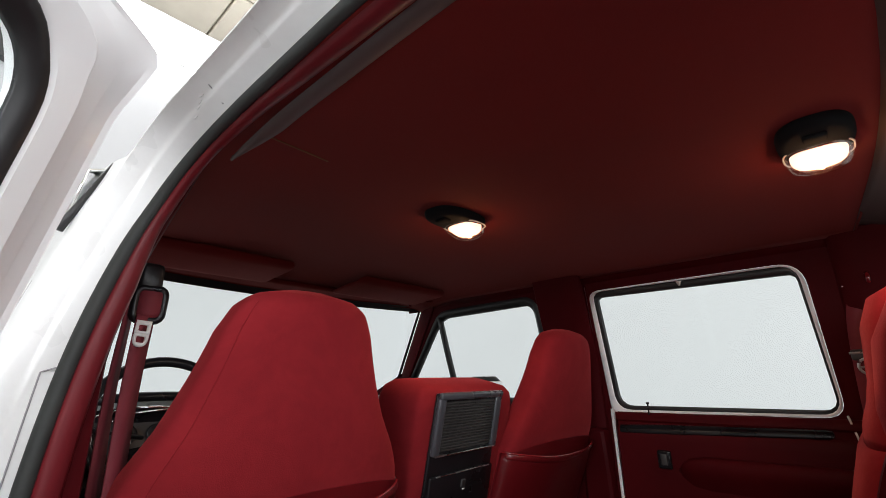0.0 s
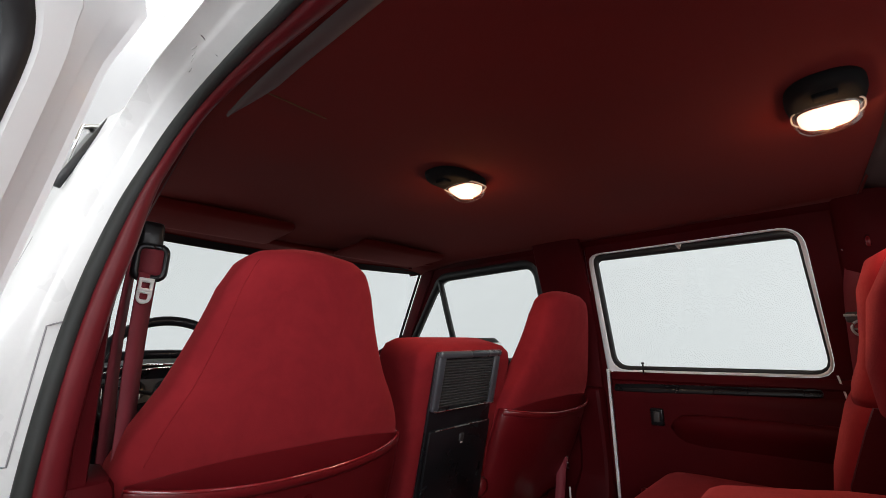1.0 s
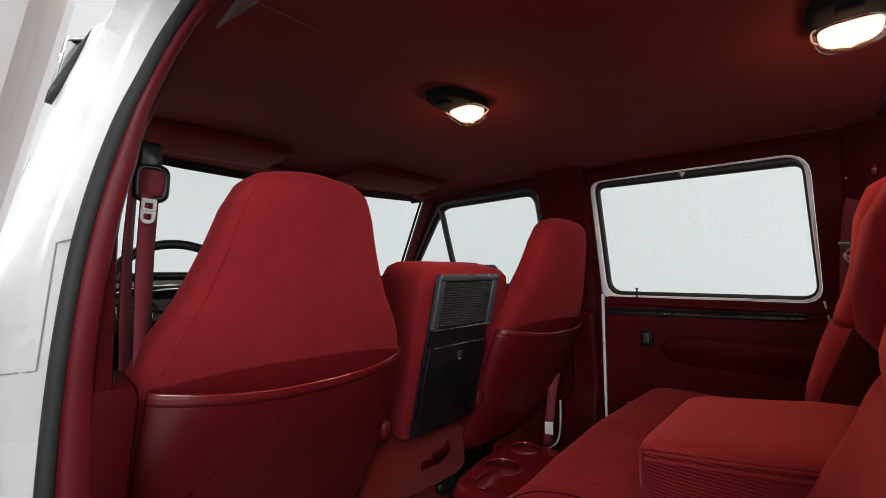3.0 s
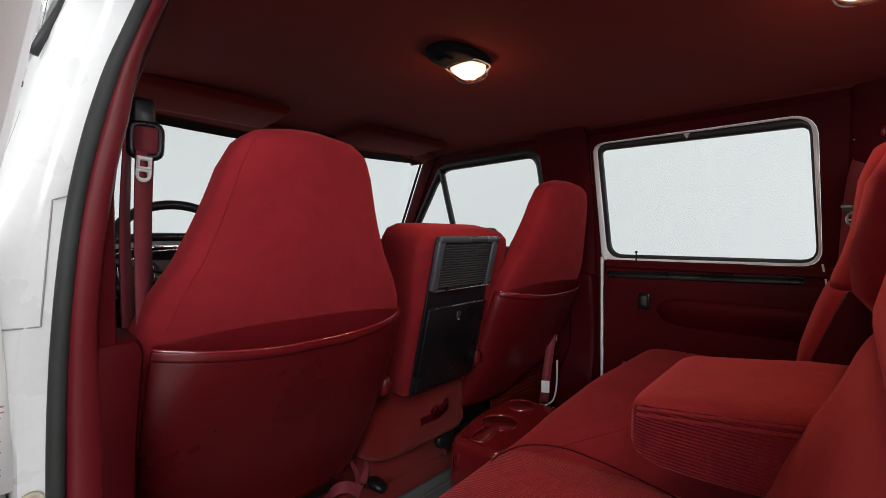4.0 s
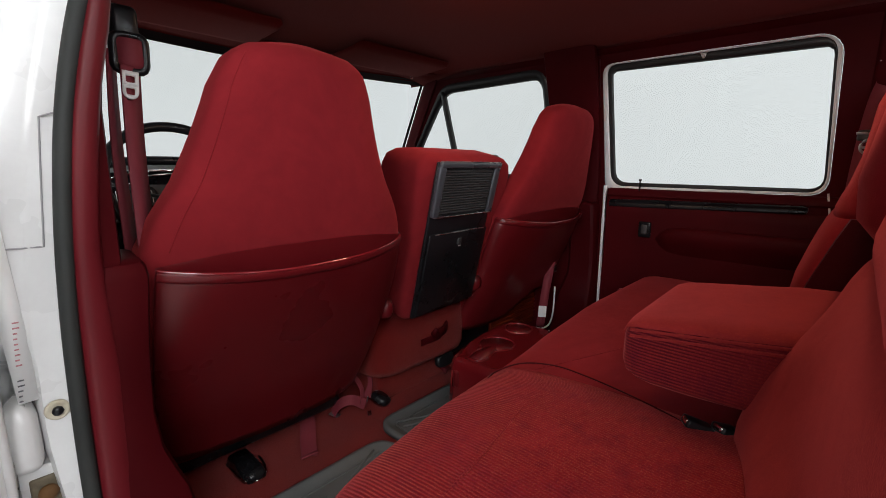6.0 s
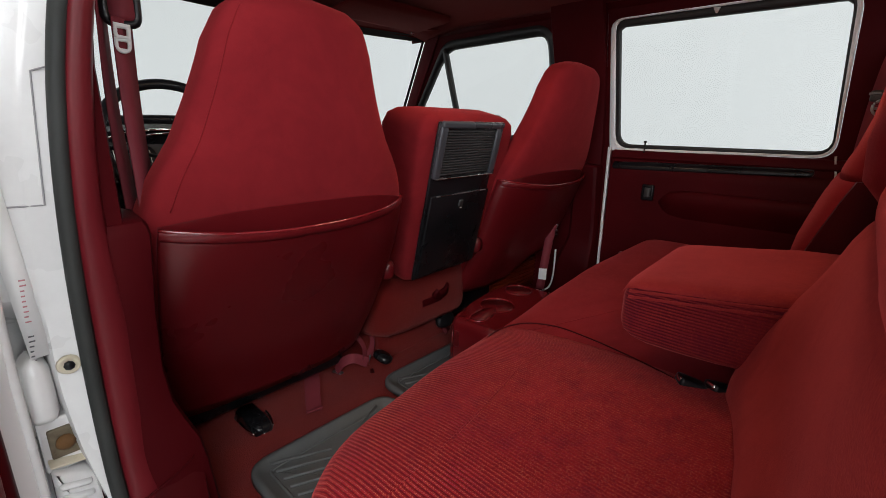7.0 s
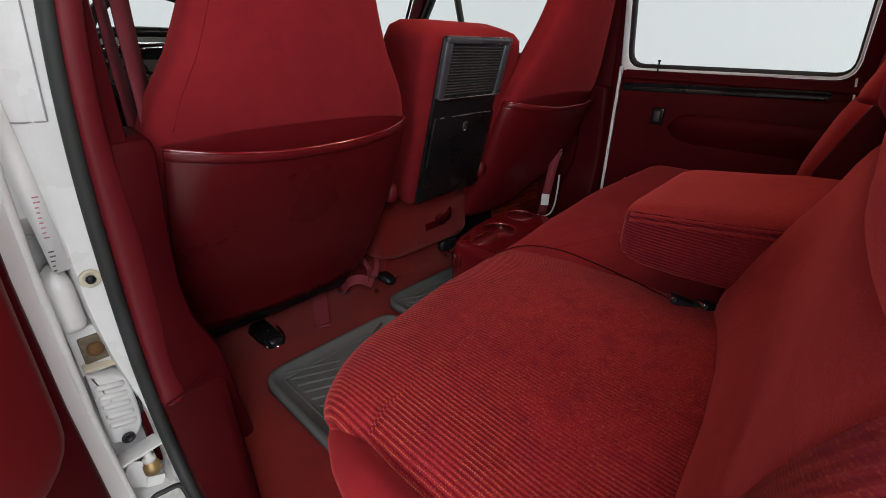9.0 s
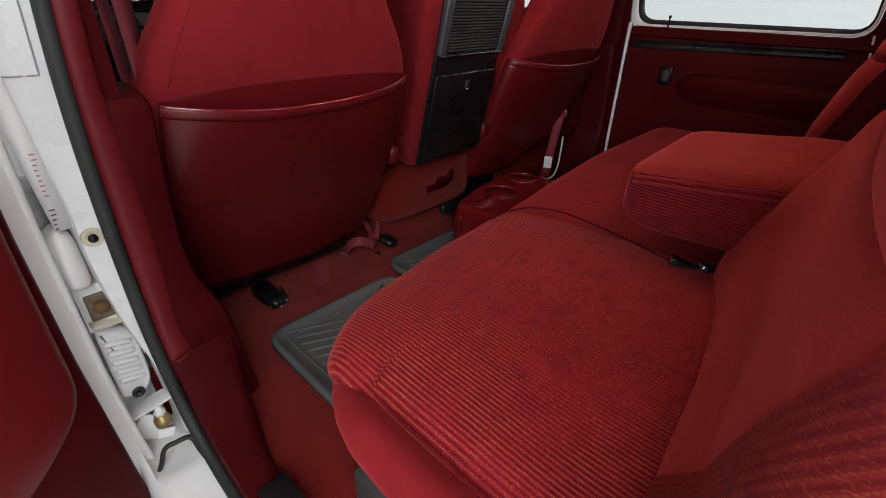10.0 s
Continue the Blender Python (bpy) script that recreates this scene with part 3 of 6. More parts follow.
    part("mirror_glass", turn_bm(rbox(0, 0, 0, 0.15, 0.006, 0.15, 0.02), pose(1.09, 2.044, 1.385, 0, 0, -15)), CHROME, mr)
    part("bracket", tube([(0.86, 2.15, 1.39), (1.06, 2.11, 1.40)], 0.012), BLACK, mr)


windscreen()


def dashboard():
    d = thing("dashboard", (0, 2.45, FLOOR), "black dashboard with instrument cluster and silver trim", "dashboard")
    rows = []
    for i in range(17):
        x = -0.76 + 1.52 * i / 16
        bulge = 0.07 * math.exp(-((x + 0.47) / 0.24) ** 4)
        f = 2.50 + 0.12 * (1 - (x / 0.76) ** 2)
        rows.append([Vector((x, y, z)) for y, z in ((f, 1.385), (f - 0.10, 1.40 + 0.4 * bulge), (2.36 - bulge, 1.395 + 0.5 * bulge), (2.30 - bulge, 1.37 + 0.4 * bulge), (2.31, 1.24), (2.28, 1.18), (2.33, 1.02), (f, 1.00))])
    sharp(part("body", loft(rows), BLACK, d), 40)
    # cluster: hood, face and switch pods
    part("cluster_face", turn_bm(rbox(0, 0, 0, 0.40, 0.012, 0.15, 0.02), pose(-0.47, 2.245, 1.31, -18)), DARK, d)
    part("cluster_trim", tube([Vector((-0.47 + 0.20 * math.cos(a), 2.237 - 0.03 * math.sin(a), 1.315 + 0.085 * max(-0.5, math.sin(a)))) for a in (2 * math.pi * k / 40 for k in range(40))], 0.004, 6, True), CHROME, d)
    for k in range(4):
        g = turn_bm(loft([oval(0, 0, z, r, r, 2, 20) for z, r in ((0, 0.030), (0.006, 0.030), (0.007, 0.026))]), pose(-0.60 + 0.085 * k, 2.236, 1.32, 72))
        dial = part("dial", g, BLACK, d)
        part("needle", turn_bm(rbox(0, 0, 0, 0.002, 0.002, 0.04, 0), pose(-0.60 + 0.085 * k, 2.225, 1.32, -18, 30 * k, 0)), IVORY, dial)
    for k in range(3):
        part("switch", turn_bm(rbox(0, 0, 0, 0.025, 0.012, 0.05, 0.004), pose(-0.30 + 0.05 * k, 2.26, 1.30, -18)), DARK, d)
    arc = [(-0.575, 2.215, 1.345), (-0.557, 2.215, 1.366), (-0.509, 2.213, 1.383), (-0.42, 2.212, 1.390), (-0.33, 2.215, 1.384), (-0.29, 2.22, 1.36)]
    part("silver_arc", tube(smooth_line(arc, 30), 0.0026, 6), CHROME, d, "silver arc over the dials")
    sw = part("light_switch", turn_bm(rbox(0, 0, 0, 0.034, 0.010, 0.046, 0.006), pose(-0.525, 2.212, 1.316, -18)), BLACK, d)
    for e in (-1, 1):
        part("switch_edge", turn_bm(rbox(e * 0.0175, -0.005, 0, 0.0018, 0.002, 0.04, 0.0006), pose(-0.525, 2.212, 1.316, -18)), IVORY, sw)
    part("switch_key", turn_bm(rbox(0, -0.006, 0.006, 0.018, 0.004, 0.014, 0.002), pose(-0.525, 2.212, 1.316, -18)), DARK, sw)
    part("hood", tube(smooth_line([(-0.72, 2.24, 1.395), (-0.60, 2.19, 1.425), (-0.47, 2.17, 1.432), (-0.33, 2.19, 1.425), (-0.22, 2.24, 1.395)], 30), 0.014, 10), BLACK, d, "padded cluster hood")
    part("pad", rbox(0.35, 2.40, 1.30, 0.7, 0.16, 0.10, 0.03), VINYL, d, "red padded passenger side")
    s = thing("steering_wheel", (-0.47, 2.02, 1.34), "black steering wheel with spoked hub", "steering wheel")
    m = pose(-0.475, 2.02, 1.365, 62, 0, 0)
    ring = [m @ Vector((0.190 * math.cos(a), 0.190 * math.sin(a), 0)) for a in (2 * math.pi * k / 56 for k in range(56))]
    part("rim", tube(ring, 0.0145, 12, True), BLACK, s)
    part("hub", turn_bm(loft([oval(0, -0.075, z, 0.058 * k, 0.045 * k, 3, 28) for z, k in ((-0.04, 0.9), (-0.01, 1.0), (0.012, 0.95), (0.02, 0.8))]), m), BLACK, s)
    for a in (205, 335):
        r = radians(a)
        part("spoke", strap([m @ Vector((0.045 * math.cos(r), -0.075, 0)), m @ Vector((0.12 * math.cos(r), -0.08, -0.010)), m @ Vector((0.187 * math.cos(r), 0.187 * math.sin(r), 0))], m.to_3x3() @ Vector((-0.03 * math.sin(r), 0.03 * math.cos(r), 0)), 0.012, 10), BLACK, s)
    part("column", tube([m @ Vector((0, -0.075, -0.02)), (-0.475, 2.34, 1.20)], 0.03, 16), BLACK, s)
    part("stalk", tube([(-0.50, 2.12, 1.32), (-0.66, 2.08, 1.36)], 0.006, 8), BLACK, s)
    for x in (-0.55, -0.42):
        part("button", turn_bm(rbox(0, 0, 0, 0.02, 0.03, 0.006, 0.003), m @ pose(0.5 * (x + 0.475), -0.07, 0.02)), DARK, s)


dashboard()


# ---- left side: body opening, pillar, open door ----
STRIP_Z = [0.66, 0.90, 1.10, 1.37, 1.48, 1.60, 1.67, 1.73, 1.85]
STRIP_X = [-0.849, -0.856, -0.860, -0.844, -0.833, -0.806, -0.782, -0.766, -0.721]
OUT_Z = [0.50, 0.70, 0.85, 1.15, 1.35, 1.53, 1.80, 1.88]
OUT_X = [-0.932, -0.949, -0.960, -0.960, -0.950, -0.892, -0.817, -0.772]
OPENING = smooth_line([(0.20, 0.675, 0), (0.70, 0.675, 0), (1.03, 0.675, 0), (1.16, 0.69, 0), (1.245, 0.76, 0), (1.28, 0.90, 0), (1.287, 1.20, 0), (1.287, 1.45, 0), (1.285, 1.63, 0), (1.268, 1.735, 0), (1.215, 1.805, 0), (1.12, 1.838, 0), (0.95, 1.848, 0), (0.70, 1.85, 0), (0.25, 1.85, 0)], 140)


def opening_frames():
    """Along the door opening: the point in the plan of the side, the way outwards, and the two faces' places."""
    out = []
    for i, p in enumerate(OPENING):
        t = (OPENING[min(i + 1, 140)] - OPENING[max(i - 1, 0)]).normalized()
        out.append((p.x, p.y, t.y, -t.x, float(np.interp(p.y, STRIP_Z, STRIP_X)), float(np.interp(p.y, OUT_Z, OUT_X))))
    ease = lambda k: [sum(out[min(140, max(0, i + j))][k] for j in range(-7, 8)) / 15 for i in range(141)]
    return [f[:4] + (a, b) for f, a, b in zip(out, ease(4), ease(5))]


def at_opening(f, k, off):
    """k: 0 at the rubber strip, 1 at the outer skin; off: metres away from the opening."""
    y, z, ny, nz, xs, xo = f
    return Vector((xs + k * (xo - xs), y + ny * off, z + nz * off))


def taper(pts, radii, n=12):
    """A tube whose thickness changes on its way."""
    bm = tube(pts, 1e-4, n)
    bm.verts.ensure_lookup_table()
    for i, (p, r) in enumerate(zip(pts, radii)):
        for k in range(n):
            v = bm.verts[i * n + k]
            v.co = p + (v.co - p).normalized() * r
    return bm


def left_body():
    fr = opening_frames()
    b = thing("door_opening", (-0.9, 1.3, FLOOR), "white painted door jamb with a black rubber weatherstrip", "door frame", kind="structure")
    part("weatherstrip", taper([at_opening(f, 0.0, 0.002) for f in fr], [0.0102 - 0.0015 * min(1.0, max(0.0, (f[1] - 1.66) / 0.14)) for f in fr]), RUBBER, b, "dark grey rubber weatherstrip")
    part("strip_lip", tube([at_opening(f, -0.02, 0.012) + Vector((0.012, 0, 0)) for f in fr], 0.007, 8), SEAL, b)
    rows = []
    def pocket(f):
        return min(1.0, max(0.0, (1.20 - f[1]) / 0.07)) * min(1.0, max(0.0, (f[1] - 0.70) / 0.05))

    for k, off, deep in ((-0.05, 0.014, 0), (0.06, 0.016, 0), (0.12, 0.021, 0), (0.34, 0.023, 0), (0.38, 0.026, 0.006), (0.41, 0.028, 0.07), (0.46, 0.030, 0.095), (0.80, 0.034, 0.095), (0.85, 0.038, 0.07), (0.88, 0.042, 0.010), (0.95, 0.052, 0), (1.0, 0.070, 0), (1.0, 0.12, 0), (0.98, 0.30, 0)):
        row = []
        for f in fr:
            w = min(1.0, max(0.0, (1.77 - f[1]) / 0.07))
            kk = min(k, 0.79 + 0.21 * w)
            low = float(np.interp(f[1], [0.70, 0.76, 0.85, 0.96, 1.06], [0.05, 0.06, 0.11, 0.29, 0.38]))
            if f[1] < 1.06:
                kk = k * low / 0.38 if k <= 0.38 else low + (k - 0.38) / 0.62 * (1 - low)
            oo = off + deep * pocket(f) if off < 0.035 else 0.035 + (off - 0.035) * w + deep * pocket(f)
            row.append(at_opening(f, kk, oo + (0.0 if w > 0.99 else 0.0004 * len(rows) * (1 - w))))
        rows.append(row)
    sharp(part("jamb", loft(rows, False), JAMB, b, "white painted jamb with small chips"), 50)
    # red garnish along the roof rail and the pillar, inside the strip
    rows = []
    for dx, off in ((0.011, 0.010), (0.012, 0.000), (0.015, -0.008), (0.022, -0.012), (0.034, -0.010), (0.045, -0.004), (0.051, 0.006), (0.052, 0.05)):
        rows.append([at_opening(f, 0.0, off * (0.6 if off < 0 else 1)) + Vector((dx * (float(np.interp(f[1], [1.15, 1.32, 1.60, 1.70], [1.0, 0.74, 0.68, 0.46])) if f[1] < 1.70 else float(np.interp(f[0], [0.75, 1.0, 1.22], [0.92, 0.72, 0.46]))), 0, 0)) for f in fr[34:]])
    sheet_thick(part("garnish", loft(rows, False), GARNISH, b, "red moulded garnish strip"), 0.003)
    # the rail's grey is window sheen put into the trim colour
    rail = [f for f in fr[60:] if f[1] > 1.80]
    part("roof_rail_trim", loft([[at_opening(f, 0.0, off) + Vector((0.046 + (dx - 0.046) * min(1.0, max(0.0, (f[1] - 1.80) / 0.036)), 0, 0)) for f in rail] for dx, off in ((0.046, 0.004), (0.052, -0.002), (0.064, 0.000), (0.074, 0.004), (0.078, 0.016))], False), TRIM_GREY, b, "roof rail trim, greyed in its colour for a window sheen")
    # cut edge of the clear film on the pillar, and a sealed joint by the roof rail
    film = [(-0.832, 1.301, 1.493), (-0.850, 1.3085, 1.486), (-0.8575, 1.308, 1.404), (-0.8645, 1.3075, 1.322), (-0.885, 1.3135, 1.3215), (-0.902, 1.3185, 1.3215)]
    part("film_edge", tube([Vector(a).lerp(Vector(b), k / 6) for a, b in zip(film, film[1:]) for k in range(6)] + [Vector(film[-1])], 0.0011, 6), SEAM, b, "grey cut edge of clear film")
    part("sealed_joint", tube(smooth_line([(-0.763, 1.139, 1.8675), (-0.752, 1.144, 1.8635), (-0.737, 1.150, 1.8545)], 10), 0.0009, 6), SEAM, b)
    # bright scratches in the paint under the roof rail
    for line in (((-0.7590, 1.184, 1.8510), (-0.7575, 1.172, 1.8565), (-0.7555, 1.164, 1.8590)), ((-0.7610, 1.176, 1.8560), (-0.7590, 1.170, 1.8585)), ((-0.7570, 1.197, 1.8420), (-0.7555, 1.190, 1.8460), (-0.7560, 1.184, 1.8500)), ((-0.7640, 1.168, 1.8605), (-0.7610, 1.160, 1.8630))):
        part("paint_scratch", tube(smooth_line(line, 8), 0.0010, 6), LABEL, b)


left_body()


def pillar_trim(sgn, name):
    """Red plastic pillar cover with the belt reel box at its foot."""
    p = thing(name, (sgn * 0.79, 1.34, FLOOR), "red moulded plastic pillar cover with belt reel housing", "pillar", kind="structure")
    rows = []
    for z in (0.69, 0.9, 1.1, 1.25, 1.4, 1.5, 1.6, 1.7, 1.78, 1.86):
        xs = -float(np.interp(z, STRIP_Z, STRIP_X))
        w = max(0.036, xs - 0.781)
        rows.append([Vector((sgn * (xs - a), y, z)) for a, y in (((0.012, 1.292), (0.024, 1.294), (w - 0.006, 1.300), (w - 0.001, 1.318), (w, 1.36), (w - 0.004, 1.40), (-0.02, 1.41), (-0.02, 1.33)) if sgn < 0 else ((0.04, 1.297), (0.052, 1.301), (0.058, 1.316), (0.060, 1.35), (0.060, 1.42), (0.056, 1.50), (0.04, 1.51), (0.02, 1.40)))])
    sharp(part("cover", loft(rows), PLASTIC, p), 24)
    rows = []
    for z, xi, yf, yb in ((0.69, 0.706, 1.265, 1.45), (0.78, 0.718, 1.270, 1.44), (0.86, 0.724, 1.274, 1.43), (0.91, 0.732, 1.277, 1.42), (0.95, 0.747, 1.280, 1.41), (0.99, 0.760, 1.283, 1.40), (1.05, 0.766, 1.286, 1.40), (1.15, 0.762, 1.289, 1.40), (1.265, 0.752, 1.291, 1.40), (1.283, 0.754, 1.294, 1.398), (1.290, 0.758, 1.298, 1.394), (1.293, 0.766, 1.305, 1.388)):
        xo, r = 0.842, 0.016
        rows.append([Vector((sgn * x, y, z + (0.10 * (y - 1.34) if z > 1.28 else 0))) for x, y in ((xo, yf), (0.5 * (xo + xi), yf - 0.003), (xi + r, yf), (xi + 0.3 * r, yf + 0.3 * r), (xi, yf + r), (xi, yb - r), (xi + r, yb), (xo, yb))])
    sharp(part("reel_housing", loft(rows), PLASTIC, p), 22)
    # foot running back along the sill
    rows = []
    for y, h, xi in ((1.30, 0.20, 0.728), (1.26, 0.15, 0.738), (1.20, 0.085, 0.752), (1.12, 0.045, 0.772), (1.0, 0.028, 0.79), (0.5, 0.026, 0.80), (0.25, 0.026, 0.80)):
        rows.append([Vector((sgn * x, y, z)) for x, z in ((0.843, 0.66), (0.843, FLOOR + h), (xi + 0.02, FLOOR + h), (xi + 0.004, FLOOR + h - 0.012), (xi, FLOOR + 0.4 * h), (xi - 0.006, 0.66))])
    sharp(part("sill_cover", loft(rows), PLASTIC, p, "red plastic sill cover"), 50)
    part("seam", tube([(sgn * 0.840, 1.262, 0.855), (sgn * 0.80, 1.268, 0.862), (sgn * 0.752, 1.272, 0.885), (sgn * 0.742, 1.30, 0.89)], 0.0016, 6), PLASTIC, p)


pillar_trim(-1, "pillar_left")
pillar_trim(1, "pillar_right")


def belt_left():
    b = thing("seat_belt", (-0.72, 1.42, 1.29), "dark red seat belt on a black pillar guide with pale tongue", "seat belt", "front seat belts")
    part("guide_cover", rbox(-0.722, 1.425, 1.645, 0.040, 0.03, 0.050, 0.010), BLACK, b)
    bm = bmesh.new()
    ring = round_poly([(-0.741, 1.572), (-0.699, 1.572), (-0.697, 1.625), (-0.739, 1.625)], 0.012)
    tube([Vector((p.x, 1.415, p.y)) for p in resample(ring, 36)], 0.007, 8, True, bm)
    part("guide_loop", bm, BLACK, b)
    part("webbing", strap([(-0.719, 1.412, 1.575), (-0.719, 1.412, 1.62), (-0.719, 1.43, 1.63)], (0.034, 0, 0), 0.004, 10), BELT, b)
    part("front_run", strap([(-0.722, 1.408, 1.578), (-0.727, 1.405, 1.45), (-0.735, 1.37, 1.27)], (0.030, 0.020, 0), 0.003, 24, (0.028, 0.022, 0)), BELT, b)
    part("rear_run", strap([(-0.742, 1.425, 1.60), (-0.749, 1.42, 1.45), (-0.750, 1.40, 1.28)], (0.016, 0.03, 0), 0.003, 24, (0.022, 0.02, 0)), BELT, b)
    # tongue: pale plate with two slots
    t = part("tongue", slotted_plate(0.022, 0.042, 0.005), IVORY, b, "pale grey belt tongue with two slots")
    for v in t.data.vertices:  # round its lower end
        if v.co.y < -0.0085:
            k = min(1.0, (-0.0085 - v.co.y) / 0.0125)
            v.co.x = max(-0.011, min(0.011, v.co.x)) * math.sqrt(max(0.02, 1 - 0.92 * k * k))
    t.data.transform(pose(-0.7265, 1.398, 1.548, 90, 4, 0))


def slotted_plate(w, h, d):
    """A rounded plate in the xy plane with two slots through it."""
    bm = bmesh.new()
    out = resample(round_poly([(-w / 2, -h / 2), (w / 2, -h / 2), (w / 2, h / 2), (-w / 2, h / 2)], [0.011, 0.011, 0.004, 0.004]), 48)
    for s in (-1, 1):
        half = [p for p in out]
        cy = s * h * 0.22
        hole = resample(round_poly([(-w * 0.28, cy - h * 0.12), (w * 0.28, cy - h * 0.12), (w * 0.28, cy + h * 0.12), (-w * 0.28, cy + h * 0.12)], 0.002), 48)
        y0, y1 = (-h / 2, 0) if s < 0 else (0, h / 2)
        rect = rect_around(hole, -w / 2, w / 2, y0, y1)
        for z0, z1 in ((-d / 2, d / 2),):
            loft([[Vector((p.x, p.y, z)) for p in l] for l, z in ((hole, z0), (rect, z0), (rect, z1), (hole, z1), (hole, z0))], True, False, bm)
    return bm


belt_left()


def front_left_door():
    """The closed driver's door ahead of the pillar, with its window."""
    w = thing("door_2", (-0.86, 2.0, FLOOR), "white front door, closed, with red inner panel and window", "door", kind="structure")
    flip = lambda r, dx: [Vector((-x_right(p.y) - dx, p.x, p.y)) for p in r]
    outer = grow(WIN_F, 0.012)
    bm = bmesh.new()
    loft([flip(r, 0.0) for r in rows_between(outer, behind_screen(rect_around(outer, 1.44, 2.75, 0.62, 1.86)), 12)], True, False, bm)
    part("inner_panel", bm, PLASTIC, w)
    bm = bmesh.new()
    loft([flip(r, 0.07) for r in rows_between(WIN_F, behind_screen(rect_around(WIN_F, 1.36, 2.9, 0.45, 1.88)), 10)], True, False, bm)
    loft([flip(WIN_F, 0.0), flip(WIN_F, 0.07)], True, False, bm)
    part("outer_panel", bm, PAINT, w, "white outer door skin")
    bm = bmesh.new()
    a, b, c = grow(WIN_F, -0.009), grow(WIN_F, 0.003), grow(WIN_F, 0.013)
    loft([flip(a, 0.03), flip(a, 0.002), flip(b, -0.008), flip(c, 0.002)], True, False, bm)
    part("rubber_seal", bm, SEAL, w)
    bm = bmesh.new()
    bm.faces.new([bm.verts.new(p) for p in flip(WIN_F, 0.025)])
    part("pane", bm, GLASS, w, "clear slightly tinted glass").visible_shadow = False
    # clear rain visor above the window
    bm = bmesh.new()
    loft([[Vector((x, y, z)) for y, z in ((1.36, z0), (1.40, z0 + 0.01), (1.6, z0 + 0.02), (2.0, z0 + 0.0))] for x, z0 in ((-0.812, 1.795), (-0.842, 1.785), (-0.853, 1.715))], False, bm=bm)
    sheet_thick(part("rain_visor", bm, CHROME, w, "shiny clear rain visor"), 0.004)
    part("visor_edge", tube([(-0.862, 1.346, 1.680), (-0.853, 1.345, 1.705), (-0.814, 1.342, 1.797)], 0.0055, 8), SEAL, w)
    m = thing("wing_mirror", (-1.0, 2.22, 1.45), "chrome-edged outside mirror on an arm", "mirror")
    bm = loft([oval(0, 0, z, 0.10 * k, 0.045 * k, 3, 28) for z, k in ((-0.10, 0.75), (-0.09, 0.97), (0, 1.0), (0.08, 0.95), (0.10, 0.7))])
    part("shell", turn_bm(bm, pose(-1.02, 2.25, 1.50, 0, 0, 15)), CHROME, m)
    part("bracket", tube([(-0.86, 2.25, 1.42), (-0.98, 2.24, 1.42)], 0.012), BLACK, m)


front_left_door()

DOOR_TURN = -45


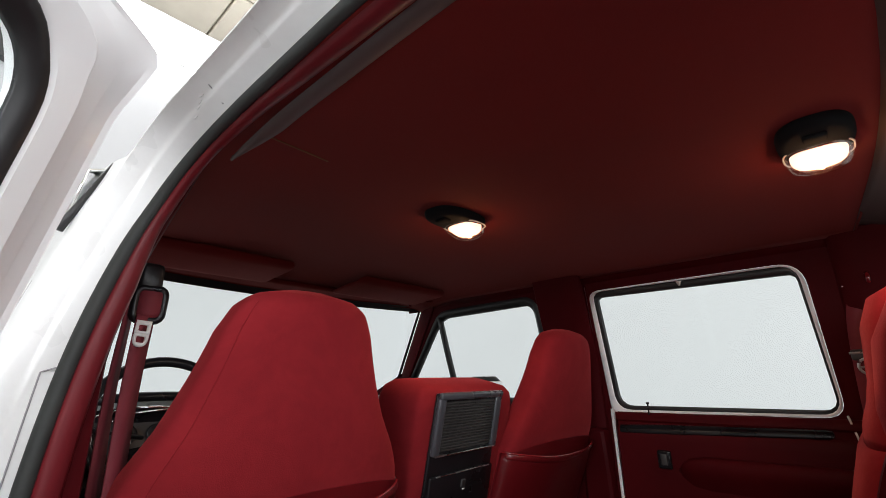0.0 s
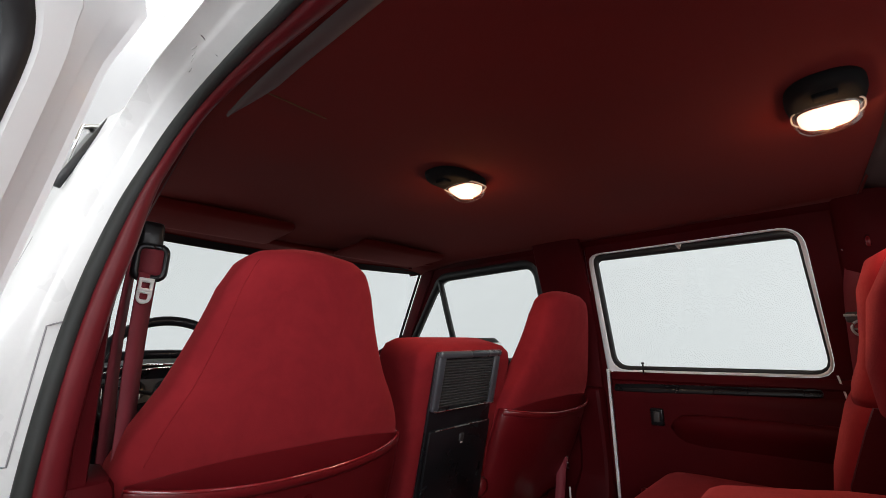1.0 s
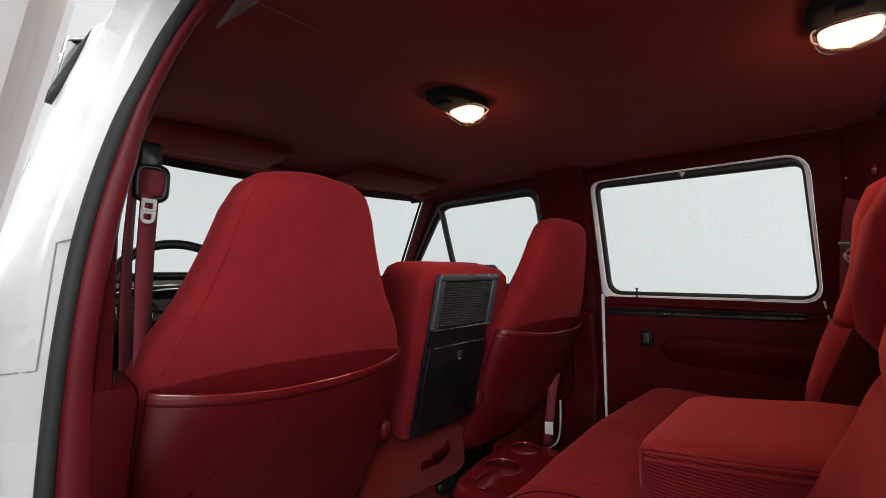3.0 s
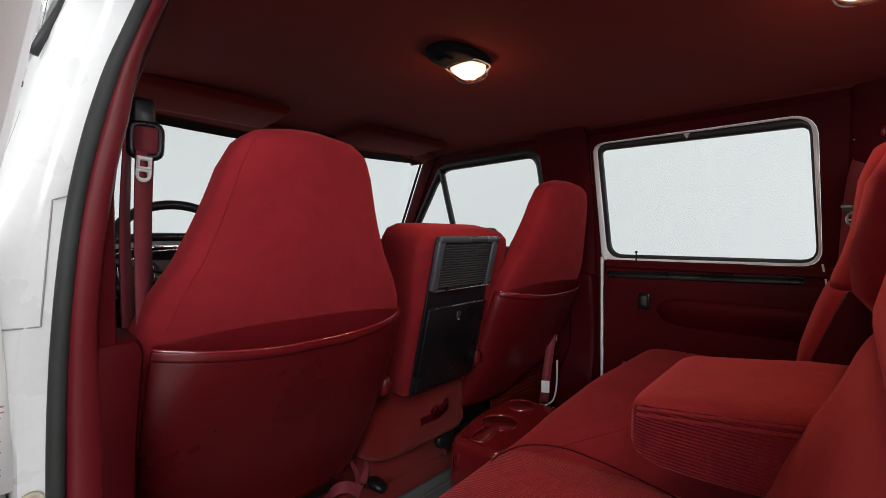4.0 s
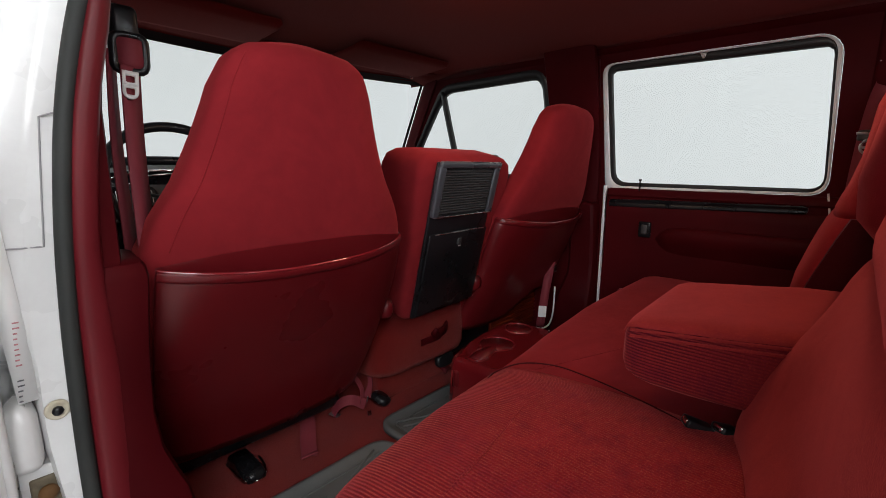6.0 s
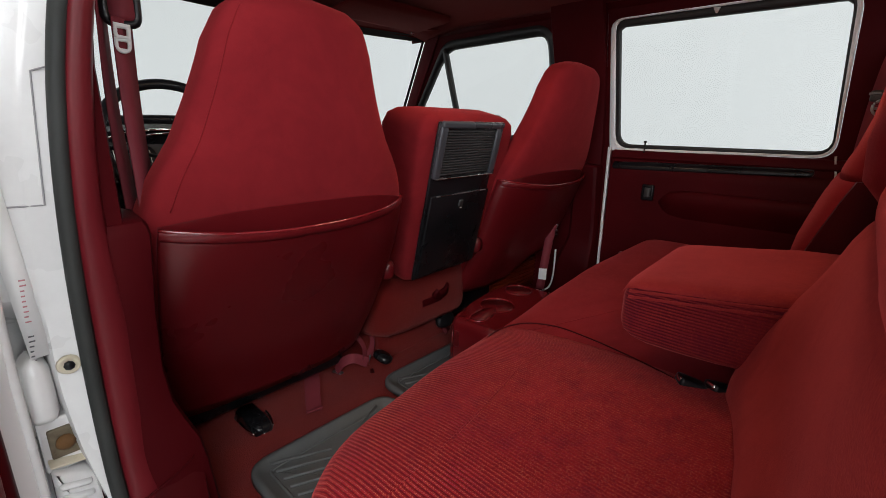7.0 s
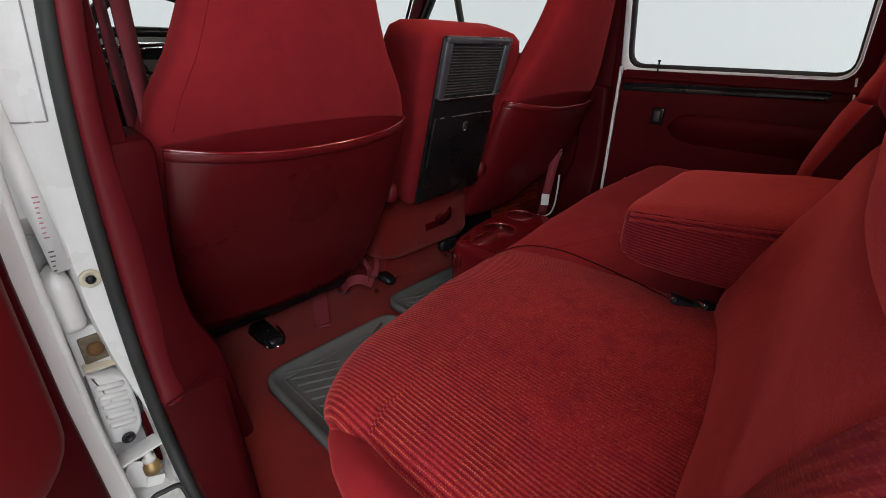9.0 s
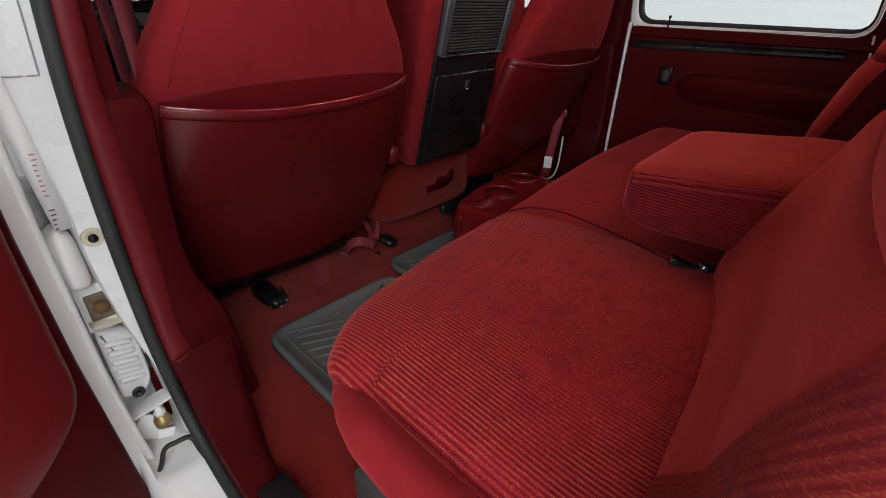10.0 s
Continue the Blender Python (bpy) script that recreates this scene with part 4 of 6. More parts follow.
def open_door():
    """Rear left door, built shut and swung out about its hinges."""
    d = thing("door_3", (-0.93, 1.31, 0.7), "white rear door, standing open, with red inner panel", "door", kind="structure")
    swing = Matrix.Translation((-0.935, 1.318, 0)) @ pose(0, 0, 0, 0, 0, DOOR_TURN) @ Matrix.Translation((0.935, -1.318, 0))
    xo = lambda z: float(np.interp(z, OUT_Z, OUT_X))
    win = resample(round_poly([(1.212, 1.415), (1.188, 1.829), (0.60, 1.835), (0.56, 1.415)], [0.05, 0.10, 0.08, 0.05]), 128)
    edge = resample(round_poly([(1.30, 1.36), (1.290, 1.890), (0.50, 1.895), (0.45, 1.36)], [0.01, 0.025, 0.08, 0.01]), 128)
    k0 = min(range(128), key=lambda i: (edge[i] - Vector((1.30, 1.37))).length)
    k1 = min(range(128), key=lambda i: (win[i] - Vector((1.2, 1.43))).length)
    edge, win = edge[k0:] + edge[:k0], win[k1:] + win[:k1]
    put = lambda loop, dx: [Vector((xo(p.y) + dx, p.x, p.y)) for p in loop]
    step = lambda k: [p.lerp(q, k) for p, q in zip(edge, win)]
    bm = loft([put(win, 0.0), put(win, 0.044), put(step(0.96), 0.048), put(step(0.70), 0.050), put(step(0.62), 0.040), put(step(0.36), 0.036), put(step(0.33), 0.031), put(step(0.08), 0.030), put(step(0.02), 0.034), put(edge, 0.030), put(edge, 0.0), put(win, 0.0)], True, False)
    sharp(part("window_frame", turn_bm(bm, swing), PAINT, d, "white painted window frame"), 25)
    seal_in = grow(win, -0.025)
    bm = loft([put(win, 0.0455), put(grow(win, -0.004), 0.049), put(grow(win, -0.012), 0.046), put(seal_in, 0.040), put(seal_in, 0.034), put(win, 0.030)], True, False)
    part("rubber_seal", turn_bm(bm, swing), SEAL, d)
    bm = bmesh.new()
    bm.faces.new([bm.verts.new(p) for p in put(win, 0.036)])
    part("pane", turn_bm(bm, swing), GLASS, d, "clear slightly tinted glass").visible_shadow = False
    part("division_bar", turn_bm(strap([(xo(1.8) + 0.022, 1.08, 1.80), (xo(1.4) + 0.022, 1.10, 1.40)], (0, 0.014, 0), 0.014, 8), swing), SEAL, d)
    # lower shell and inner panel
    rows = []
    for z in (0.45, 0.60, 0.9, 1.1, 1.25, 1.36):
        f = 1.300
        rows.append([Vector((x, y, z)) for x, y in ((xo(z), f), (xo(z) + 0.008, f + 0.004), (xo(z) + 0.05, f), (xo(z) + 0.052, f - 0.008), (xo(z) + 0.052, f - 0.03), (xo(z) + 0.052, 0.45), (xo(z), 0.44))])
    sharp(part("shell", turn_bm(loft(rows), swing), PAINT, d, "white painted door shell"), 40)
    rows = []
    for z, ins, th in ((0.50, 0.03, 0.002), (0.53, 0.0, 0.014), (0.70, 0.0, 0.022), (0.95, 0.0, 0.024), (1.15, 0.0, 0.024), (1.30, 0.0, 0.022), (1.36, 0.0, 0.016), (1.375, 0.012, 0.004)):
        f = 1.248 - ins
        x0 = xo(z) + 0.053
        rows.append([Vector((x, y, z)) for x, y in ((x0, f), (x0 + 0.7 * th, f - 0.004), (x0 + th, f - 0.014), (x0 + th, f - 0.024), (x0 + th, 0.9), (x0 + th, 0.48), (x0, 0.47))])
    panel = sharp(part("inner_panel", turn_bm(loft(rows), swing), PLASTIC, d, "red moulded inner panel"), 55)
    inset = resample(round_poly([(1.215, 0.90), (1.225, 1.30), (0.55, 1.30), (0.55, 0.84), (1.12, 0.865)], [0.05, 0.04, 0.05, 0.05, 0.06]), 96)
    x0 = lambda z: xo(z) + 0.078
    bm = loft([[Vector((x0(p.y) + dx, p.x, p.y)) for p in l] for l, dx in ((grow(inset, 0.008), -0.004), (inset, 0.004), (grow(inset, -0.01), 0.006), (grow(inset, -0.04), 0.006))], True, True)
    part("padded_insert", turn_bm(bm, swing), VINYL, panel, "dark red padded insert")
    # edge seal
    line = [(xo(z) + 0.052, 1.292, z) for z in (0.47 + 0.89 * k / 20 for k in range(21))]
    part("edge_seal", turn_bm(tube(line, 0.006, 8), swing), JAMB, d)


open_door()


# ---- door check, labels and fittings on the jamb ----
def disc(x, y, z, prof, n=20):
    """A turned knob that faces back along y; prof: radius and height."""
    return turn_bm(loft([oval(0, 0, h, r, r, 2, n) for r, h in prof]), pose(x, y, z, 90))


def jamb_fittings():
    p = thing("jamb_plug", (-0.877, 1.305, 1.097), "black screw set in a yellowed sealant ring", "plug", "jamb plugs")
    part("sealant", disc(-0.877, 1.306, 1.097, ((0.0145, 0), (0.0135, 0.003), (0.011, 0.004), (0.008, 0.001))), SEALANT, p, "yellowed sealant ring")
    part("screw", disc(-0.877, 1.303, 1.097, ((0.0066, 0), (0.0066, 0.004), (0.004, 0.006)), 8), BLACK, p)
    p = thing("jamb_plug", (-0.900, 1.30, 0.793), "black rubber grommet in the louvred cover", "plug", "jamb plugs")
    part("rim", disc(-0.900, 1.304, 0.795, ((0.010, 0), (0.010, 0.004), (0.008, 0.006), (0.006, 0.003))), SEAL, p)
    part("core", disc(-0.900, 1.300, 0.795, ((0.003, 0), (0.003, 0.004), (0.001, 0.005)), 10), DARK, p)
    h = thing("hinge_cover", (-0.914, 1.31, 1.02), "white moulded upper hinge arm on the jamb", "hinge")
    rows = []
    for z, w, d in ((1.115, 0.004, 0.006), (1.105, 0.014, 0.014), (1.09, 0.018, 0.018), (1.06, 0.0185, 0.020), (1.03, 0.0185, 0.020), (1.022, 0.016, 0.018)):
        rows.append([v + Vector((0, 1.335, 0)) for v in oval(-0.914, 0, z, w, d + 0.016, 3, 24)])
    part("arm", loft(rows), JAMB, h)
    part("pin", tube([(-0.931, 1.302, 1.005), (-0.931, 1.302, 1.045)], 0.004, 10), STEEL, h)
    k = thing("check_bracket", (-0.893, 1.31, 0.975), "stained white steel bracket with a worn bolt", "bracket")
    part("frame", rbox(-0.900, 1.352, 0.972, 0.052, 0.060, 0.086, 0.004), JAMB, k)
    part("pocket", rbox(-0.897, 1.322, 0.975, 0.040, 0.008, 0.048, 0.003), STAIN, k, "brown stained recess")
    part("bolt", disc(-0.899, 1.319, 0.976, ((0.011, 0), (0.012, 0.006), (0.007, 0.011), (0.003, 0.012)), 12), YELLOW_BROWN, k, "yellowed bolt head")
    part("lip", turn_bm(rbox(0, 0, 0, 0.046, 0.018, 0.004, 0.0015), pose(-0.900, 1.318, 0.944, 18, 12, 8)), SEALANT, k)
    part("tab", turn_bm(rbox(0, 0, 0, 0.010, 0.004, 0.055, 0.0015), pose(-0.868, 1.315, 0.955, 0, 10, 25)), STEEL, k)
    c = thing("louvred_cover", (-0.896, 1.31, 0.76), "white louvred metal cover on the door jamb", "cover")
    loop = resample(round_poly([(-0.924, 0.790), (-0.893, 0.777), (-0.875, 0.80), (-0.871, 0.84), (-0.874, 0.905), (-0.885, 0.918), (-0.922, 0.938)], [0.004, 0.014, 0.012, 0.02, 0.010, 0.008, 0.006]), 64)
    lay = lambda l, y: [Vector((q.x, y, q.y)) for q in l]
    part("plate", loft([lay(loop, 1.385), lay(loop, 1.314), lay(grow(loop, -0.003), 1.310), lay(grow(loop, -0.007), 1.309)]), JAMB, c)
    for q in range(5):
        part("louvre", turn_bm(loft([[Vector((x * s, y, z)) for x, z in ((-0.016, 0), (-0.014, 0.0036), (0.014, 0.0036), (0.016, 0), (0.014, -0.0026), (-0.014, -0.0026))] for y, s in ((0.004, 1.0), (-0.0025, 0.97), (-0.0040, 0.85))]), pose(-0.899, 1.308, 0.826 + 0.020 * q, 20, 14, 0) @ Matrix.Diagonal((1.25, 1.5, 1.0, 1.0))), JAMB, c)
    # black strip laid in for the shadow of the gap beside the cover
    part("gap_shade", turn_bm(rbox(0, 0, 0, 0.004, 0.004, 0.06, 0.001), pose(-0.8685, 1.304, 0.862, 0, 4, 0)), SEAL, c)
    g = thing("jamb_shelf", (-0.895, 1.30, 0.76), "white steel shelf with a brass bolt low in the jamb", "bracket")
    part("shelf", turn_bm(rbox(0, 0, 0, 0.080, 0.035, 0.005, 0.002), pose(-0.895, 1.306, 0.755, 0, -8, 0)), JAMB, g)
    part("bolt", loft([oval(-0.884, 1.297, z, r, r, 2, 16) for z, r in ((0.705, 0.014), (0.719, 0.014), (0.721, 0.011), (0.730, 0.011), (0.731, 0.007))]), GOLD, g, "brass bolt with pale cap")
    part("cap", loft([oval(-0.884, 1.297, z, r, r, 2, 16) for z, r in ((0.730, 0.010), (0.738, 0.010), (0.740, 0.006), (0.752, 0.006), (0.753, 0.003))]), IVORY, g)
    part("bracket", turn_bm(rbox(0, 0, 0, 0.045, 0.004, 0.05, 0.0015), pose(-0.905, 1.305, 0.705, -12, 30, -14)), JAMB, g)
    part("stay", turn_bm(rbox(0, 0, 0, 0.030, 0.004, 0.018, 0.0015), pose(-0.886, 1.296, 0.680, -20, 25, 0)), LABEL, g)
    s = thing("door_label", (-0.918, 1.33, 1.10), "white printed data label with grey and red lines", "label")
    part("sheet", turn_bm(rbox(0, 0, 0, 0.024, 0.001, 0.26, 0), pose(-0.908, 1.3155, 1.245, 0, -3, 0)), LABEL, s)
    rnd = random.Random(4)
    for q in range(17):
        z = 1.097 + 0.0072 * q + (0.014 if q > 7 else 0)
        w = rnd.uniform(0.0035, 0.007)
        part("text_bar", rbox(-0.909 + 0.055 * (z - 1.10) + w / 2 - 0.004, 1.3147, z, w, 0.0006, 0.0019, 0), INK_RED if q > 7 else INK, s)
    l = thing("wiring_loom", (-0.90, 1.24, 0.70), "thin black cable clipped low in the jamb", "cable")
    part("cable", tube(smooth_line([(-0.926, 1.235, 0.655), (-0.915, 1.232, 0.680), (-0.903, 1.228, 0.712), (-0.885, 1.225, 0.716), (-0.862, 1.222, 0.712), (-0.857, 1.205, 0.690), (-0.855, 1.19, 0.682)], 40), 0.0045, 8), SEAL, l)


jamb_fittings()


# ---- right door furniture ----
def right_door():
    d = thing("door_1", (0.80, 0.93, FLOOR), "dark red rear door panel with armrest and black strip", "door", kind="structure")
    # padded lower panel, top roll, groove, map pocket
    prof = [(0.802, 1.352), (0.788, 1.350), (0.778, 1.338), (0.776, 1.325), (0.782, 1.318), (0.782, 1.298), (0.775, 1.290), (0.772, 1.26), (0.775, 1.10), (0.770, 0.95), (0.772, 0.75), (0.802, 0.72)]
    rows = [[Vector((x, y, z)) for x, z in prof] for y in (1.250, 1.246, 1.10, 0.9, 0.7, 0.5, 0.30)]
    panel = part("inner_panel", loft(rows), PLASTIC, d)
    sharp(panel, 40)
    rows = [[Vector((0.779 + dx, y, 1.293 + 0.030 * (1.244 - y) + h * k)) for dx, k in ((0.006, 1.0), (-0.003, 1.0), (-0.007, 0.7), (-0.005, 0.1), (-0.007, -0.2), (-0.007, -0.7), (-0.003, -1.0), (0.006, -1.0))] for y, h in ((1.243, 0.006), (1.240, 0.014), (1.10, 0.0155), (0.90, 0.014), (0.66, 0.012), (0.646, 0.010), (0.643, 0.004))]
    sharp(part("black_strip", loft(rows), BLACK, d, "black plastic strip with a groove"), 30)
    rows = []
    for y, k in ((1.06, 0.05), (1.045, 0.5), (1.02, 0.85), (0.97, 1.0), (0.75, 1.0), (0.55, 1.0), (0.40, 0.9)):
        rows.append([Vector((0.774 - 0.034 * k * p, y, 1.175 + 0.050 * k * q)) for p, q in ((0, 1.0), (0.55, 1.0), (0.9, 0.85), (1.0, 0.5), (0.9, 0.1), (0.55, -0.3), (0, -1.0))])
    sharp(part("armrest", loft(rows), PLASTIC, d, "dark red moulded armrest"), 60)
    part("handle_bezel", rbox(0.770, 1.100, 1.205, 0.012, 0.044, 0.058, 0.006), BLACK, d)
    part("latch_lever", rbox(0.763, 1.100, 1.205, 0.008, 0.022, 0.036, 0.004), DARK, d)
    part("lock_pin", loft([oval(0.772, 1.133, z, r, r, 2, 10) for z, r in ((1.345, 0.0025), (1.380, 0.0025), (1.381, 0.005), (1.386, 0.005), (1.387, 0.003))]), SEAL, d, "black lock knob")
    part("pocket_lip", rbox(0.764, 0.80, 0.955, 0.022, 0.75, 0.025, 0.008), VINYL, d)
    # bright body edges that show at the door's gaps
    part("front_edge", strap([(0.790, 1.268, 1.36), (0.790, 1.264, 1.1), (0.790, 1.258, 0.72)], (0, 0.008, 0), 0.02, 12), PAINT, d, "white painted door edge")
    part("rear_edge", strap([(0.786, 0.605, 1.362), (0.786, 0.597, 1.32), (0.786, 0.585, 1.25)], (0, 0.005, 0), 0.012, 12), PAINT, d, "white painted door edge")
    # rear quarter trim behind the door
    q = thing("pillar_rear", (0.78, 0.45, FLOOR), "dark red rear pillar trim", "pillar", kind="structure")
    rows = []
    for z in (0.70, 1.0, 1.30, 1.45, 1.6, 1.75, 1.86):
        x = x_right(z)
        rows.append([Vector((x - a, y, z)) for a, y in ((0.0, 0.555), (0.018, 0.545), (0.024, 0.50), (0.03, 0.40), (0.05, 0.28), (0.0, 0.25))])
    sharp(part("cover", loft(rows), PLASTIC, q), 60)
    b = thing("seat_belt", (0.74, 0.52, 1.45), "dark red rear seat belt with metal tongue on the pillar", "seat belt", "rear seat belts")
    part("webbing", strap([(0.735, 0.515, 1.69), (0.728, 0.535, 1.60), (0.728, 0.545, 1.45), (0.73, 0.55, 1.25)], (0, 0.045, 0), 0.003, 20), BELT, b)
    part("guide", rbox(0.730, 0.53, 1.522, 0.016, 0.07, 0.030, 0.006), DARK, b)
    part("guide_bar", tube([(0.722, 0.495, 1.527), (0.722, 0.568, 1.527)], 0.003, 8), STEEL, b)
    ring = [Vector((0.722, 0.535 + 0.020 * math.cos(a), 1.492 + 0.020 * math.sin(a))) for a in (2 * math.pi * k / 24 for k in range(24))]
    part("tongue", tube(ring, 0.0035, 8, True), STEEL, b)
    part("tongue_bar", tube([(0.722, 0.517, 1.490), (0.722, 0.553, 1.490)], 0.003, 8), STEEL, b)
    h = thing("coat_hook", (0.72, 0.50, 1.72), "small dark red coat hook on the rear pillar", "hook")
    part("hook", tube(smooth_line([(0.735, 0.49, 1.735), (0.705, 0.49, 1.735), (0.692, 0.49, 1.722), (0.698, 0.49, 1.708)], 14), 0.006, 8), GLOSS, h)
    part("screw", loft([oval(0.718, 0.545, z, r, r, 2, 8) for z, r in ((1.705, 0.003), (1.709, 0.003), (1.710, 0.001))]), CHROME, h)
    s = thing("sticker", (0.76, 0.93, 1.77), "small pale sticker at the window's head", "sticker")
    bm = bmesh.new()
    vs = [bm.verts.new((x_right(z) + 0.004, y, z)) for y, z in ((0.972, 1.792), (0.948, 1.792), (0.957, 1.772), (0.962, 1.772))]
    bm.faces.new(vs)
    sheet_thick(part("sheet", bm, IVORY, s), 0.001)


right_door()


# ---- headliner fittings ----
def dome_lamp(x, y, watts):
    d = thing("dome_lamp", (x, y, 1.875), "lit dome lamp with dark housing and clear warm lens", "lamp", "dome lamps")
    ell = lambda hx, hy, z, cx=0.0: [Vector((x + 0.86 * (cx + hx * p), y + 0.86 * hy * q, z)) for p, q in (sup(2 * math.pi * k / 40, 2.6) for k in range(40))]
    part("housing", loft([ell(0.108, 0.066, 1.886), ell(0.108, 0.066, 1.878), ell(0.102, 0.061, 1.868), ell(0.088, 0.050, 1.863)]), HOUSING, d)
    part("switch", rbox(x - 0.050, y, 1.861, 0.026, 0.034, 0.010, 0.004), HOUSING, d)

    def scoop(hx, hy, depth):
        """Square at the switch end, rounded and deepest towards the far end."""
        rows = []
        for f, k in ((0.0, 1.0), (0.35, 0.99), (0.65, 0.93), (0.85, 0.80), (0.96, 0.60), (1.0, 0.30)):
            ring = []
            for i in range(48):
                p, q = sup(2 * math.pi * i / 48, 3.0)
                drop = depth * (0.62 + 0.38 * p)
                ring.append(Vector((x + 0.036 + hx * (k * p if p > 0 else (0.55 + 0.45 * k) * p), y + hy * q * (0.35 + 0.65 * k), 1.866 - drop * f)))
            rows.append(ring)
        return loft(rows)

    part("diffuser", scoop(0.036, 0.043, 0.024), LENS, d, "glowing warm white diffuser")
    part("lens", scoop(0.046, 0.051, 0.034), CLEAR, d, "clear pinkish lens").visible_shadow = False
    part("lens_rim", tube([Vector((x + 0.036 + 0.0465 * p, y + 0.0515 * q, 1.8645)) for p, q in (sup(2 * math.pi * i / 48, 3.0) for i in range(48))], 0.0016, 6, True), IVORY, d, "pale lens rim")
    l = bpy.data.lights.new("lamp_glow", "AREA")
    l.shape, l.size, l.energy, l.color = "DISK", 0.07, watts, (1.0, 0.70, 0.48)
    new("lamp_glow", l).location = (x + 0.045, y, 1.824)
    g = bpy.data.lights.new("lamp_spill", "POINT")
    g.energy, g.color, g.shadow_soft_size = 0.38, (1.0, 0.50, 0.20), 0.012
    new("lamp_spill", g).location = (x + 0.045, y, 1.816)


def clear_plastic():
    m = glass_mat()
    m.name = "clear_lens_plastic"
    tr = [n for n in m.node_tree.nodes if n.type == "BSDF_TRANSPARENT"][0]
    tr.inputs[0].default_value = (1.0, 0.80, 0.74, 1)
    gl = [n for n in m.node_tree.nodes if n.type == "BSDF_GLOSSY"][0]
    gl.inputs["Roughness"].default_value = 0.18
    [n for n in m.node_tree.nodes if n.type == "MIX_SHADER"][0].inputs[0].default_value = 0.22
    return m


CLEAR = clear_plastic()
LENS = glow("lit_lens_plastic", (1.0, 0.86, 0.72), 1.9)
dome_lamp(-0.094, 1.264, 1.1)
dome_lamp(0.045, 0.53, 1.3)


th = thing("headliner_line", (-0.58, 1.207, 1.868), "faint yellowish line on the headliner", "thread")
part("streak", tube(smooth_line([(-0.645, 1.195, 1.8592), (-0.60, 1.206, 1.8652), (-0.515, 1.222, 1.8728)], 16), 0.0016, 6), YELLOW_BROWN, th)


def sun_visor(x0, x1):
    v = thing("sun_visor", ((x0 + x1) / 2, 2.0, 1.85), "dark red padded sun visor folded against the headliner", "sun visor", "sun visors")
    cx, hx = (x0 + x1) / 2, (x1 - x0) / 2
    rows = []
    for y, z, k in ((1.925, 1.864, 0.94), (1.935, 1.856, 0.99), (1.96, 1.849, 1.0), (2.05, 1.842, 1.0), (2.12, 1.834, 0.99), (2.135, 1.830, 0.95)):
        th = 0.007 if 1.93 < y < 2.13 else 0.004
        rows.append([Vector((cx + hx * k * p, y, z + th * q)) for p, q in ((-1, 0.3), (-0.96, 1), (0.96, 1), (1, 0.3), (1, -0.3), (0.96, -1), (-0.96, -1), (-1, -0.3))])
    part("pad", loft(rows), HEAD, v)
    part("pivot", tube([(x0 + 0.03 if x0 < 0 else x1 - 0.03, 2.13, 1.85), (x0 + 0.03 if x0 < 0 else x1 - 0.03, 2.14, 1.82)], 0.008, 8), GLOSS, v)


sun_visor(-0.63, -0.17)
sun_visor(0.11, 0.60)


